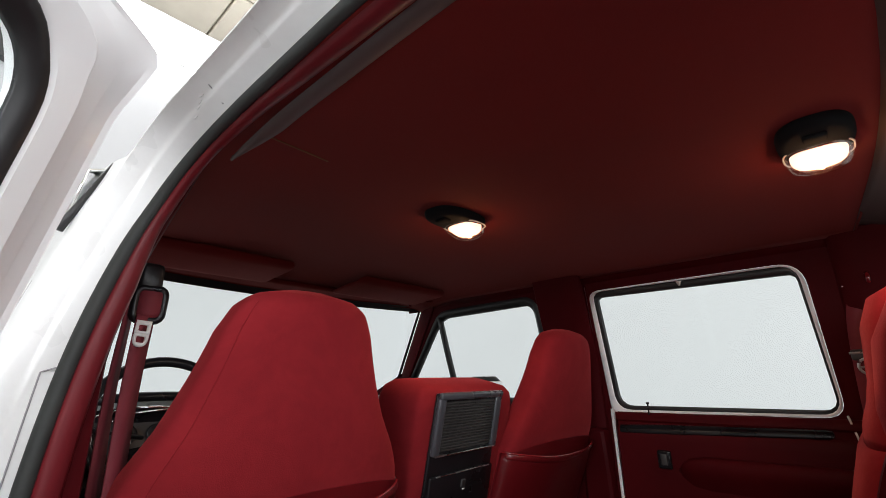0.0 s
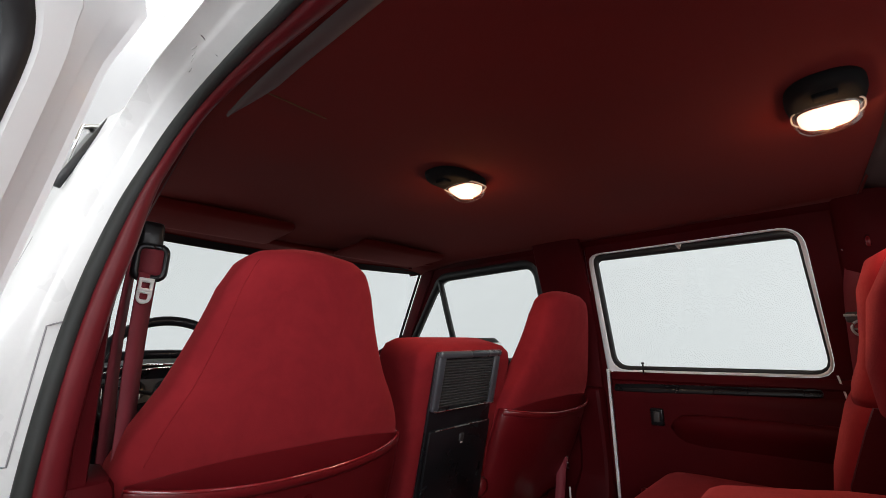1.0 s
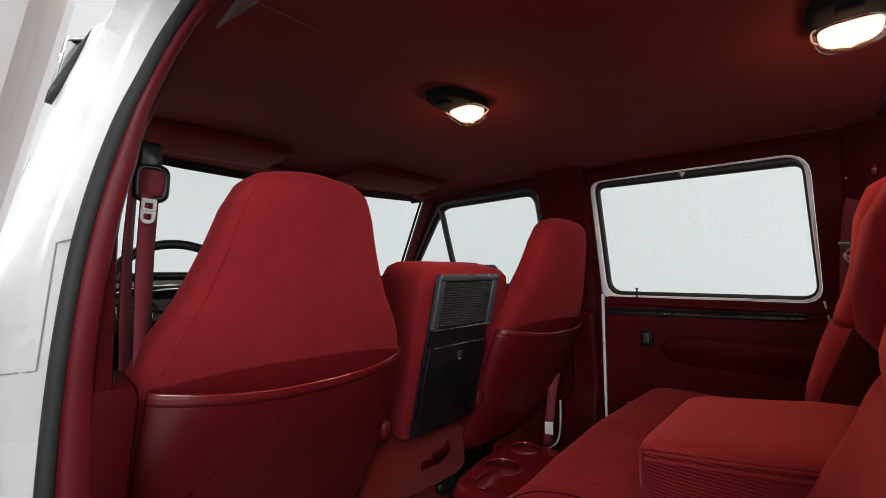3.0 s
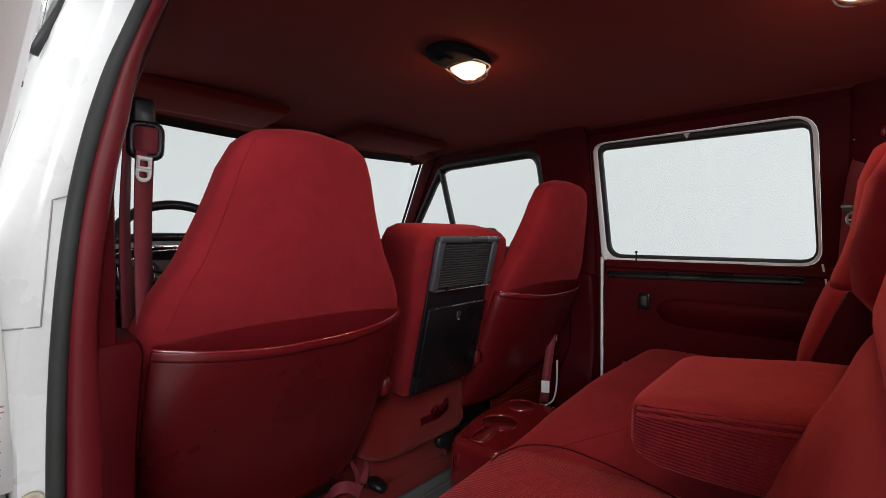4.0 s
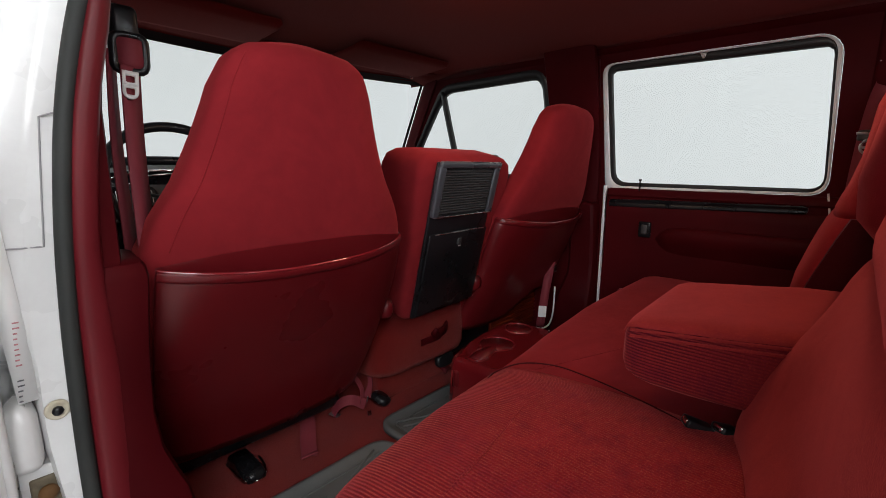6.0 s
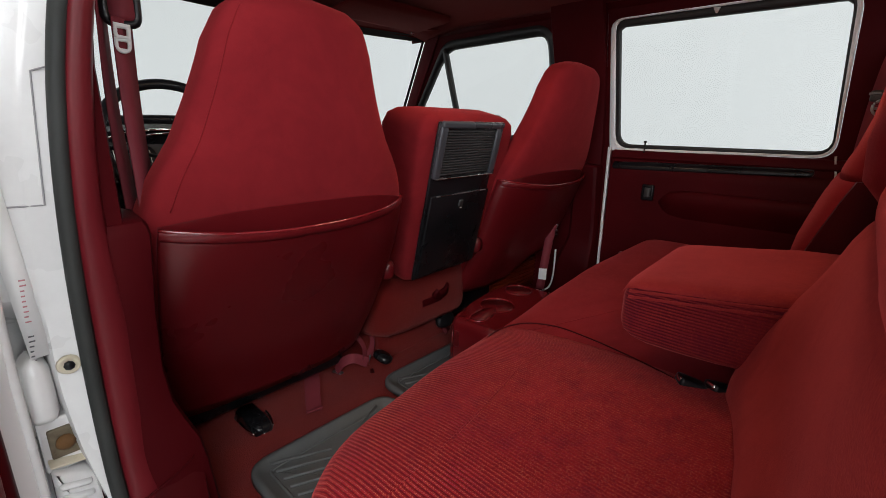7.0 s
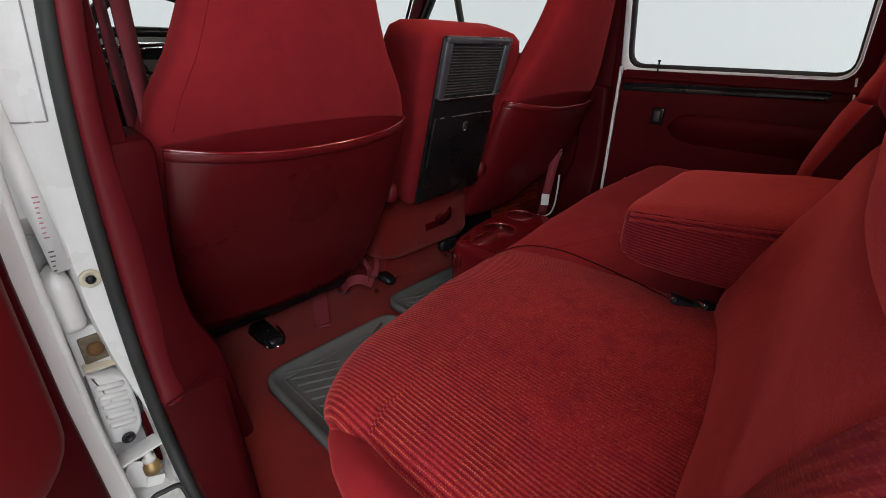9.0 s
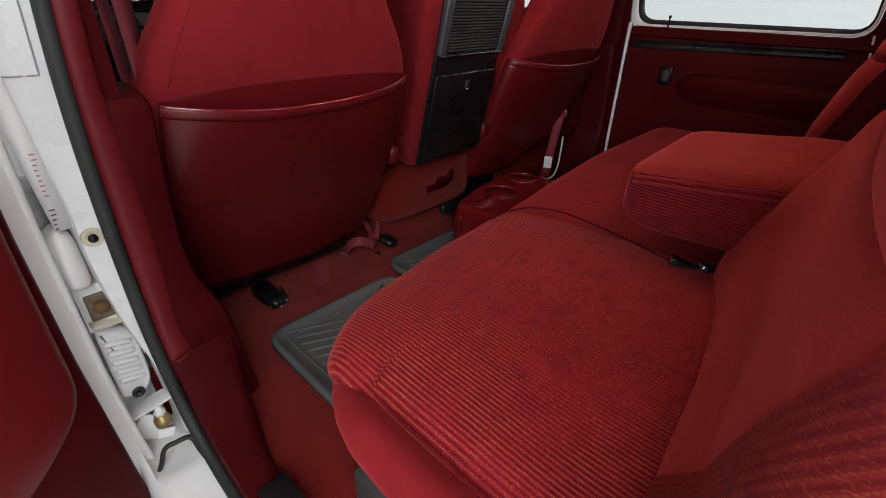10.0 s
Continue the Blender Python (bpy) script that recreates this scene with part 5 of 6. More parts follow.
# ---- front seats ----
def front_seat(sgn):
    where = "facing the wheel" if sgn < 0 else "facing the dashboard"
    s = thing("car_seat", (sgn * 0.475, 1.62, FLOOR), "red velour high-back seat with vinyl pocket " + where, "seat", "front seats")
    Z = [0.775, 0.80, 0.92, 1.05, 1.15, 1.27, 1.34, 1.40, 1.48, 1.56, 1.605, 1.63, 1.643]
    YR = [1.548, 1.522, 1.450, 1.385, 1.348, 1.310, 1.290, 1.277, 1.262, 1.250, 1.247, 1.257, 1.282]
    CX = [0.470, 0.470, 0.470, 0.470, 0.470, 0.472, 0.485, 0.495, 0.502, 0.506, 0.507, 0.507, 0.507]
    HW = [0.225, 0.250, 0.262, 0.268, 0.270, 0.265, 0.242, 0.208, 0.178, 0.157, 0.141, 0.115, 0.055]
    HD = [0.040, 0.060, 0.070, 0.072, 0.070, 0.066, 0.063, 0.060, 0.056, 0.052, 0.047, 0.038, 0.015]

    Z = [z - 0.011 * max(0.0, (z - 1.40) / 0.243) for z in Z]
    if sgn < 0:  # the driver's head section is set a little further in
        CX = [c - 0.013 * max(0.0, (z - 1.34) / 0.25) for c, z in zip(CX, Z)]
        HW = [h - 0.012 * max(0.0, (z - 1.34) / 0.25) for h, z in zip(HW, Z)]

        CX = [c + 0.012 * min(1.0, max(0.0, (1.36 - z) / 0.09)) for c, z in zip(CX, Z)]
        HW = [h + 0.012 * min(1.0, max(0.0, (1.36 - z) / 0.09)) for h, z in zip(HW, Z)]

    def at(z):
        return [float(np.interp(z, Z, a)) for a in (YR, CX, HW, HD)]

    zs = [z for a, b in zip(Z, Z[1:]) for z in np.linspace(a, b, 4)[:-1]] + [Z[-1]]
    # smooth the profile
    tab = np.array([at(z) for z in zs])
    for _ in range(3):
        tab[1:-1] = 0.25 * tab[:-2] + 0.5 * tab[1:-1] + 0.25 * tab[2:]

    def get(z):
        return [float(np.interp(z, zs, tab[:, k])) for k in range(4)]

    def hem_z(p):  # the far seat's lower edge rises outwards
        k = min(1.0, max(0.0, (p + 0.25) / 0.75))
        return 0.845 + 0.095 * k * k * (3 - 2 * k) if sgn > 0 else 0.0

    def ring_at(z, n=64):
        out = []
        for i in range(n):
            p, q = sup(2 * math.pi * i / n, 4.4)
            zz = max(z, hem_z(p) + 0.02 * (z - Z[0]))
            yr, cx, hw, hd = get(zz)
            out.append(Vector((sgn * cx + hw * p, yr + hd + hd * q + 0.012 * (1 - q) * 0.5 * p * p, zz)))
        return out

    part("backrest", loft([ring_at(z) for z in zs]), CLOTH, s)
    # sewn edge between the back and the outer side panel
    edge = []
    for z in np.linspace(1.29, 1.60, 24):
        yr, cx, hw, hd = get(float(z))
        p, q = sup(math.pi * (1.235 if sgn < 0 else 1.765), 4.4)
        edge.append(Vector((sgn * cx + (hw + 0.0004) * p, yr + hd + (hd + 0.0004) * q + 0.012 * (1 - q) * 0.5 * p * p, float(z))))
    part("sewn_edge", tube(edge, 0.0010, 6), CLOTH, s)
    # vinyl lower back with a straight upper seam, and the pocket hung before it
    arc = (math.pi * 1.19, math.pi * 1.985) if sgn < 0 else (math.pi * 1.015, math.pi * 1.93)
    n = 56

    def sheet(top, stand, steps):
        out = []
        for k in range(steps + 1):
            f = k / steps
            row = []
            for i in range(n):
                p, q = sup(arc[0] + (arc[1] - arc[0]) * i / (n - 1), 4.4)
                low = max(0.80 + 0.035 * p ** 8, hem_z(p) + 0.004)
                z = low + (top(p) - low) * f
                yr, cx, hw, hd = get(z)
                row.append(Vector((sgn * cx + (hw + 0.0015) * p, yr + hd + (hd + stand(f, p, z)) * q + 0.012 * (1 - q) * 0.5 * p * p, z)))
            out.append(row)
        return out

    def slack(f, p, z):
        fold = noise.noise(Vector((sgn * 3 + p * 2.2, z * 5.0, 1.7))) * 0.007 + noise.noise(Vector((p * 6.0 + z * 3, z * 11.0, sgn))) * 0.0025
        return fold * (1 - f ** 4) * (1 - p ** 6) + 0.004 + 0.034 * f ** 4 * (1 - abs(p) ** 2.6)

    back = sheet(lambda p: 1.284 - 0.022 * abs(p) ** 3, lambda f, p, z: 0.0018, 12)
    part("lower_back", loft(back, False), VINYL, s, "dark red vinyl lower back")
    rows = sheet(lambda p: 1.240 + 0.026 * p * p, slack, 20)
    pocket = sheet_thick(part("map_pocket", loft(rows, False), VINYL, s, "glossy dark red vinyl pocket"), 0.004)
    part("piping", tube([p + Vector((0, -0.002, 0.001)) for p in rows[-1]], 0.0030, 8), GLOSS, pocket, "glossy red edge piping")
    hem = [a.lerp(b, 0.78) for a, b in zip(rows[-1], rows[-2])]
    part("hem_roll", loft([[p + Vector((0, -dy, 0)) + (h - p) * k for p, h in zip(rows[-1], hem)] for k, dy in ((0.0, 0.003), (0.25, 0.0065), (0.7, 0.0070), (0.95, 0.0055), (1.03, 0.0005))], False), VINYL, pocket, "rolled vinyl hem")
    # cushion, base and tracks
    cx = sgn * 0.47
    part("cushion", loft([oval(cx, 1.745, z, 0.26 * k, 0.235 * k, 5) for z, k in ((0.86, 0.92), (0.88, 0.98), (0.94, 1.0), (0.985, 0.985), (1.005, 0.94), (1.012, 0.6))]), CLOTH, s)
    # black box under the cushion, sized to make the shade there dark
    part("shade_pedestal", rbox(cx, 1.79, 0.80, 0.47, 0.40, 0.16, 0.015), BLACK, s)
    for e in (-1, 1):
        part("track", rbox(cx + e * 0.17, 1.80, 0.745, 0.035, 0.36, 0.03, 0.006), BLACK, s)
        part("leg", rbox(cx + e * 0.17, 1.66, 0.76, 0.03, 0.03, 0.15, 0.006), BLACK, s)
        part("leg", rbox(cx + e * 0.17, 1.93, 0.76, 0.03, 0.03, 0.15, 0.006), BLACK, s)
    if sgn > 0:  # ribbed plate under the far seat; its colour holds the orange light
        plate = part("ribbed_shield", rbox(0.645, 1.572, 0.815, 0.35, 0.012, 0.19, 0.006), ORANGE_LIT, s, "ribbed plastic shield, orange-lit in its colour")
        for k in range(9):
            part("rib", rbox(0.645, 1.564, 0.745 + 0.0165 * k, 0.33, 0.008, 0.0055, 0.0018, 1), ORANGE_LIT, plate)
    fx = cx - 0.068
    sec = [(-0.030, 0.0), (-0.024, 0.018), (-0.020, 0.022), (0.0, 0.024), (0.020, 0.022), (0.024, 0.018), (0.030, 0.0)]
    foot = part("foot_bracket", loft([[Vector((fx + x * k, y, FLOOR + 0.002 + z * k)) for x, z in sec] for y, k in ((1.600, 1.0), (1.535, 1.0), (1.505, 0.92), (1.492, 0.7), (1.488, 0.3))]), BLACK, s, "black moulded foot cover")
    for e in (-1, 1):
        part("rim", tube(smooth_line([(fx + e * 0.034, 1.555, FLOOR + 0.016), (fx + e * 0.032, 1.525, FLOOR + 0.012), (fx + e * 0.024, 1.495, FLOOR + 0.008)], 10), 0.003, 6), CHROME, foot, "bright metal rim")
    part("rim", tube([(fx - 0.012, 1.486, FLOOR + 0.006), (fx + 0.014, 1.484, FLOOR + 0.006)], 0.002, 6), CHROME, foot, "bright metal rim")
    part("recliner_knob", turn_bm(loft([oval(0, 0, z, r, r, 2.4, 24) for z, r in ((0, 0.026), (0.02, 0.030), (0.03, 0.022))]), pose(sgn * 0.205, 1.44, 1.05, 0, -sgn * 90, 0)), VINYL, s, "red recliner pivot cover")
    return s


front_seat(-1)
front_seat(1)


def centre_seat():
    s = thing("car_seat", (0.02, 1.55, FLOOR), "red velour centre seat with black folding console back", "seat", "front seats")
    lean = pose(0.0385, 1.332, 1.450, 12.6, 0, 2.4)  # local: x across, y into the seat, z up the face; origin at the head of the rear face
    rows = []
    for z, hw, hd, dy in ((-0.47, 0.140, 0.060, 0.010), (-0.45, 0.152, 0.075, 0.002), (-0.3, 0.165, 0.082, 0.0), (-0.1, 0.180, 0.085, 0.0), (-0.05, 0.181, 0.084, 0.001), (-0.022, 0.174, 0.078, 0.006), (-0.006, 0.156, 0.062, 0.02), (0.002, 0.115, 0.035, 0.045)):
        rows.append([p + Vector((0, hd + dy, 0)) for p in oval(0.022, 0, z, hw + 0.030, hd, 9.0, 72)])
    part("backrest", turn_bm(loft(rows), lean), CLOTH, s)
    panel = part("console_back", turn_bm(rbox(-0.006, -0.002, -0.236, 0.272, 0.010, 0.450, 0.006), lean), BLACK, s, "black plastic console back")
    frame = turn_bm(rbox(-0.006, -0.014, -0.016, 0.272, 0.014, 0.018, 0.006), lean)
    part("top_bezel", frame, BEZEL, panel)
    for e in (-1, 1):
        part("side_bezel", turn_bm(rbox(e * 0.123 - 0.006, -0.011, -0.088, 0.026, 0.014, 0.14, 0.006), lean), BEZEL, panel)
    # thin steel strip draws the highlight along the grille's lower edge
    part("bezel_highlight", turn_bm(rbox(0, -0.012, -0.158, 0.262, 0.010, 0.004, 0.0015), lean), STEEL, panel, "steel strip for the highlight on the grille's lower edge")
    for k in range(17):
        part("slat", turn_bm(rbox(0, -0.0085, -0.034 - 0.0071 * k, 0.226, 0.007, 0.0048, 0.0018, 2), lean), DARK, panel)
    part("tray_door", turn_bm(rbox(0.0, -0.008, -0.330, 0.262, 0.010, 0.245, 0.006), lean), BLACK, panel)
    part("door_edge", turn_bm(rbox(0.0, -0.0135, -0.208, 0.225, 0.003, 0.003, 0.001), lean), STEEL, panel, "bright upper edge")
    part("latch", turn_bm(rbox(0.0, -0.014, -0.238, 0.018, 0.006, 0.020, 0.003), lean), DARK, panel)
    part("latch_mark", turn_bm(rbox(0.0, -0.0175, -0.251, 0.010, 0.001, 0.003, 0.0), lean), IVORY, panel)
    part("cushion", loft([oval(0.04, 1.73, z, 0.215 * k, 0.24 * k, 6) for z, k in ((0.80, 0.97), (0.82, 1.0), (0.93, 1.0), (0.975, 0.97), (0.99, 0.85))]), CARPET, s, "carpeted lower seat box")
    part("pull_loop", strap([(0.05, 1.486, 0.905), (0.06, 1.474, 0.895), (0.10, 1.474, 0.905), (0.105, 1.487, 0.915)], (0, 0, 0.03), 0.003, 10), PLASTIC, s)
    part("base", rbox(0.04, 1.75, 0.755, 0.34, 0.42, 0.11, 0.01), CARPET, s, "carpeted seat base")
    part("badge", turn_bm(rbox(0, 0, 0, 0.09, 0.004, 0.024, 0.003), pose(0.046, 1.488, 0.877, 0, 0, 0)), PLASTIC, s)


centre_seat()


# ---- rear bench ----
def plan_pad(loop, z0, z1, mat, name, parent, label="", crown=0.018):
    """A cushion over a rounded plan."""
    lvl = lambda l, z: [Vector((p.x, p.y, z)) for p in l]
    rows = [lvl(grow(loop, -d), z0 + (z1 - z0) * f) for f, d in ((0.0, 0.095), (0.3, 0.070), (0.6, 0.040), (0.78, 0.016), (0.88, 0.006), (0.95, 0.014), (1.0, 0.028))]
    c = sum(rows[-1], Vector()) / len(loop)
    for k, up in ((0.92, 0.28), (0.85, 0.45), (0.65, 0.8), (0.4, 0.95), (0.15, 1.0)):
        rows.append([Vector((c.x + (p.x - c.x) * k, c.y + (p.y - c.y) * k, z1 + crown * up)) for p in rows[6]])
    return part(name, loft(rows), mat, parent, label)


def rear_bench():
    b = thing("rear_bench", (0, 0.72, FLOOR), "red corduroy and velour rear bench seat cushion", "seat", "rear seat")
    # one long velour cushion; the ribbed seating pad lies in its outer end
    long = resample(round_poly([(-0.34, 0.42), (0.825, 0.42), (0.825, 1.102), (0.30, 1.097), (-0.34, 1.038)], [0.02, 0.05, 0.13, 0.10, 0.02]), 200)
    velour = plan_pad(long, 0.80, 1.036, CLOTH, "long_cushion", b, "plain red velour cushion", 0.016)
    for v in velour.data.vertices:
        k = min(1.0, max(0.0, (0.02 - v.co.x) / 0.16))
        if v.co.z > 1.0:
            v.co.z -= 0.007 * k * k * (3 - 2 * k) + 0.003 * noise.noise(Vector((v.co.x * 6, v.co.y * 6, 1.4)))
    part("pad_seam", tube(smooth_line([(-0.300, 1.012, 1.030), (-0.262, 1.009, 1.040), (-0.210, 0.984, 1.046), (-0.178, 0.930, 1.047), (-0.178, 0.865, 1.047), (-0.188, 0.80, 1.047), (-0.203, 0.735, 1.047), (-0.225, 0.68, 1.047), (-0.262, 0.64, 1.045)], 50), 0.0015, 8), PLASTIC, velour, "dark sewn seam")
    plan = resample(round_poly([(-0.805, 0.42), (-0.168, 0.42), (-0.162, 0.90), (-0.200, 1.050), (-0.50, 1.026), (-0.805, 0.962)], [0.11, 0.05, 0.12, 0.05, 0.10, 0.22]), 180)
    inner = resample([Vector((max(p.x, -0.748 - 0.012 * min(1.0, max(0.0, (p.y - 0.80) / 0.1))), p.y)) for p in plan], 180)
    for _ in range(8):  # ease the corners
        inner = [0.25 * inner[i - 1] + 0.5 * p + 0.25 * inner[(i + 1) % 180] for i, p in enumerate(inner)]
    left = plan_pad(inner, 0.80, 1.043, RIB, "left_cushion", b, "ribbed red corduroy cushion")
    for v in left.data.vertices:  # the pad dips ahead of its cross seam and is dented by use
        k = min(1.0, max(0.0, (v.co.y - 0.84) / 0.16))
        if v.co.z > 1.0:
            v.co.z -= 0.010 * k * k + 0.004 * noise.noise(Vector((v.co.x * 7, v.co.y * 7, 0.4)))
    part("cushion_welt", tube(smooth_line([(-0.738, 0.826, 1.043), (-0.70, 0.838, 1.0525), (-0.61, 0.843, 1.0585), (-0.50, 0.858, 1.0605), (-0.38, 0.882, 1.058), (-0.26, 0.912, 1.050)], 40), 0.0016, 6), RIB, left)
    rows = []
    for z, d, up in ((0.79, -0.085, 0), (0.85, -0.085, 0), (0.92, -0.066, 0), (0.97, -0.040, 0), (0.998, -0.018, 0), (1.006, -0.008, 0.010), (1.010, -0.010, 0.020), (1.012, -0.020, 0.030), (1.012, -0.034, 0.036), (1.010, -0.052, 0.036), (1.0, -0.075, 0.030)):
        tuck = grow(plan, d - 0.011)
        rows.append([p.lerp(q, w).to_3d() + Vector((0, 0, z + up * min(1.0, max(0.0, (-0.715 - p.x) / 0.045)) * (1 - w) - 0.002 * w)) for p, q, w in ((p, q, min(1.0, max(0.0, (p.y - 0.80) / 0.12))) for p, q in zip(grow(plan, d), tuck))])
    part("side_facing", loft(rows), CLOTH, left, "plain velour border")
    part("base", rbox(0.0, 0.66, 0.75, 1.46, 0.50, 0.12, 0.015), DARK, b)
    return b


def backrest(s, name, label, x0, x1, prof, z_lo, mat_low, slew):
    """prof: height, front face, half depth; slew: how the face falls back away from the centre."""
    cx, hw = (x0 + x1) / 2, (x1 - x0) / 2
    Z, Y, D = ([p[k] for p in prof] for k in range(3))

    def rows(za, zb, n, inset0=0.0, inset1=0.0, proud=0.0):
        out = []
        for k in range(n + 1):
            f = k / n
            z = za + (zb - za) * f
            y, d = float(np.interp(z, Z, Y)), float(np.interp(z, Z, D))
            edge = max(0.0, 1 - min(f, 1 - f) * 9) ** 2
            ins = edge * (inset0 if f < 0.5 else inset1)
            loop = oval(cx, y - d + proud, z, hw - ins * 0.9, d - ins, 4.5, 64)
            fade = slew * min(1.0, max(0.0, (1.36 - z) / 0.21))
            out.append([p + Vector((0, 0.0045 * noise.noise(Vector((p.x * 9, z * 8, 2.3))) - fade * (1 - math.exp(-max(0.0, abs(p.x) - 0.2) / 0.14)), 0)) for p in loop])
        return out

    low = part(name, loft(rows(z_lo, 1.345, 20, 0.02, 0.008)), mat_low, s, label)
    part("head_cushion", loft(rows(1.335, Z[-1], 18, 0.007, 0.045)), mat_low, low)
    # corduroy on the outer end
    sg = -1 if cx < 0 else 1
    rr = []
    for k in range(25):
        z = 1.02 + 0.322 * k / 24
        y, d = float(np.interp(z, Z, Y)), float(np.interp(z, Z, D))
        fade = slew * min(1.0, max(0.0, (1.36 - z) / 0.21))
        # the panel narrows upwards
        p0 = min(0.955, (0.183 + 0.49 * (z - 1.114)) / hw) if sg < 0 else 0.955
        a0 = math.acos(-max(0.05, p0) ** 2.25) / math.pi
        row = []
        for i in range(25):
            p, q = sup(math.pi * (a0 + (1.25 - a0) * i / 24), 4.5)
            x = cx - sg * (hw + 0.0012) * p
            row.append(Vector((x, y - d + (d + 0.0015) * q + 0.0045 * noise.noise(Vector((x * 9, z * 8, 2.3))) - fade * (1 - math.exp(-max(0.0, abs(x) - 0.2) / 0.14)), z)))
        rr.append(row)
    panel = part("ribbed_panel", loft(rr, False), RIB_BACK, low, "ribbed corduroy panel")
    run = []
    for row in rr:  # lengths round the seat back from the slanting edge
        seg = [0.0] + [(q - p).length for p, q in zip(row, row[1:])]
        total = np.cumsum(seg)
        run.append(total)
    uv = panel.data.uv_layers.new(name="cloth")
    for lp in panel.data.loops:
        k, i = divmod(lp.vertex_index, 25)
        uv.data[lp.index].uv = (float(run[k][i]), 0.0134 * k)


LEFT_PROF = [(0.98, 0.655, 0.09), (1.08, 0.650, 0.09), (1.15, 0.625, 0.09), (1.21, 0.597, 0.09), (1.30, 0.552, 0.085), (1.345, 0.530, 0.08), (1.42, 0.515, 0.075), (1.52, 0.485, 0.07), (1.58, 0.455, 0.055), (1.62, 0.42, 0.03)]
RIGHT_PROF = [(0.98, 0.655, 0.09), (1.08, 0.650, 0.09), (1.20, 0.632, 0.09), (1.30, 0.598, 0.085), (1.40, 0.560, 0.08), (1.46, 0.545, 0.075), (1.57, 0.535, 0.07), (1.62, 0.515, 0.055), (1.655, 0.47, 0.03)]
BENCH = rear_bench()
# lit copy of the velour on the left back, plain copy on the right
backrest(BENCH, "left_backrest", "red velour seat back with ribbed lower part", -0.79, -0.180, LEFT_PROF, 0.98, CLOTH_LIT, 0.094)
backrest(BENCH, "right_backrest", "red velour seat back", 0.215, 0.775, RIGHT_PROF, 0.98, CLOTH, 0.010)


def centre_back():
    s = BENCH
    part("centre_head_pad", loft([oval(0.01, y - d, z, 0.195 - i, d, 4, 56) for z, y, d, i in ((1.33, 0.49, 0.05, 0.05), (1.34, 0.52, 0.065, 0.02), (1.365, 0.540, 0.075, 0.004), (1.42, 0.545, 0.075, 0), (1.52, 0.53, 0.07, 0), (1.58, 0.50, 0.055, 0.005), (1.61, 0.46, 0.03, 0.03))]), CLOTH, s)
    part("recess_back", rbox(0.01, 0.38, 1.18, 0.40, 0.05, 0.40, 0.01), VINYL, s)
    # dark panel added over the recess side, where shade falls
    rows = [[Vector((x, y - off, z)) for x, off in ((0.222, 0.036), (0.207, 0.038), (0.203, 0.052), (0.203, 0.20), (0.222, 0.20))] for z, y in ((1.05, 0.652), (1.20, 0.632), (1.30, 0.598), (1.34, 0.582))]
    sharp(part("recess_shade", loft(rows), PLASTIC, s, "dark red panel for the shade in the armrest recess"), 40)
    a = thing("armrest", (0.015, 0.70, 1.075), "folded-down rear centre armrest, velour top and corduroy sides", "armrest")
    tilt = pose(-0.040, 0.50, 1.135, 0, 0, 1.5)
    SEC = ((0.0, 0.17, -0.010, 0.070), (0.03, 0.192, -0.034, 0.085), (0.09, 0.198, -0.046, 0.081), (0.15, 0.198, -0.050, 0.072), (0.20, 0.198, -0.052, 0.066), (0.25, 0.197, -0.052, 0.060), (0.275, 0.194, -0.048, 0.056), (0.292, 0.188, -0.040, 0.049), (0.300, 0.178, -0.026, 0.034))

    def arm_rows(lo, hi, n, out):
        rr = []
        for y, hw, zl, zh in SEC:
            c, h = (zl + zh) / 2, (zh - zl) / 2
            rr.append([tilt @ Vector(((0.88 * hw + out) * p, y + out, c + (h + out) * q)) for p, q in (sup(lo + (hi - lo) * k / n, 9) for k in range(n + (0 if hi - lo > 6 else 1)))])
        return rr

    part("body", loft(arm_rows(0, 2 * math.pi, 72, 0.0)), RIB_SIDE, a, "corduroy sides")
    top = part("top", loft(arm_rows(math.pi * 0.10, math.pi * 0.90, 64, 0.0025)[1:], False), CLOTH_LIT, a, "velour top")
    for zz in (0.030, 0.020):
        part("welt", tube([tilt @ Vector((-0.1755, y, zz + dz)) for y, dz in ((0.03, 0.041), (0.09, 0.035), (0.15, 0.027), (0.20, 0.021), (0.25, 0.015))] + [tilt @ Vector((-0.168, 0.287, zz + 0.008)), tilt @ Vector((-0.11, 0.302, zz + 0.003)), tilt @ Vector((0.11, 0.302, zz + 0.003))], 0.0025, 6), CLOTH_LIT, a)


centre_back()


def buckle(name, x, y, z, yaw, label):
    b = thing(name, (x, y, z), label, "seat belt", "belt buckles")
    m = pose(x, y, z, 20, 0, yaw) @ Matrix.Scale(0.72, 4)
    part("case", turn_bm(rbox(0, 0, 0.012, 0.036, 0.060, 0.020, 0.006), m), BLACK, b)
    part("button", turn_bm(rbox(0, 0.026, 0.014, 0.022, 0.010, 0.012, 0.003), m), CHROME, b, "bright release button")
    part("webbing", turn_bm(strap([(0, -0.025, 0.01), (0, -0.07, 0.0), (0.005, -0.11, -0.025)], (0.030, 0, 0), 0.004, 10), m), BELT, b)
    return b


buckle("belt_buckle", -0.215, 0.675, 1.040, 35, "black rear belt buckle lying between the cushions")
buckle("belt_buckle", -0.19, 0.64, 1.035, 60, "black rear belt buckle lying between the cushions")


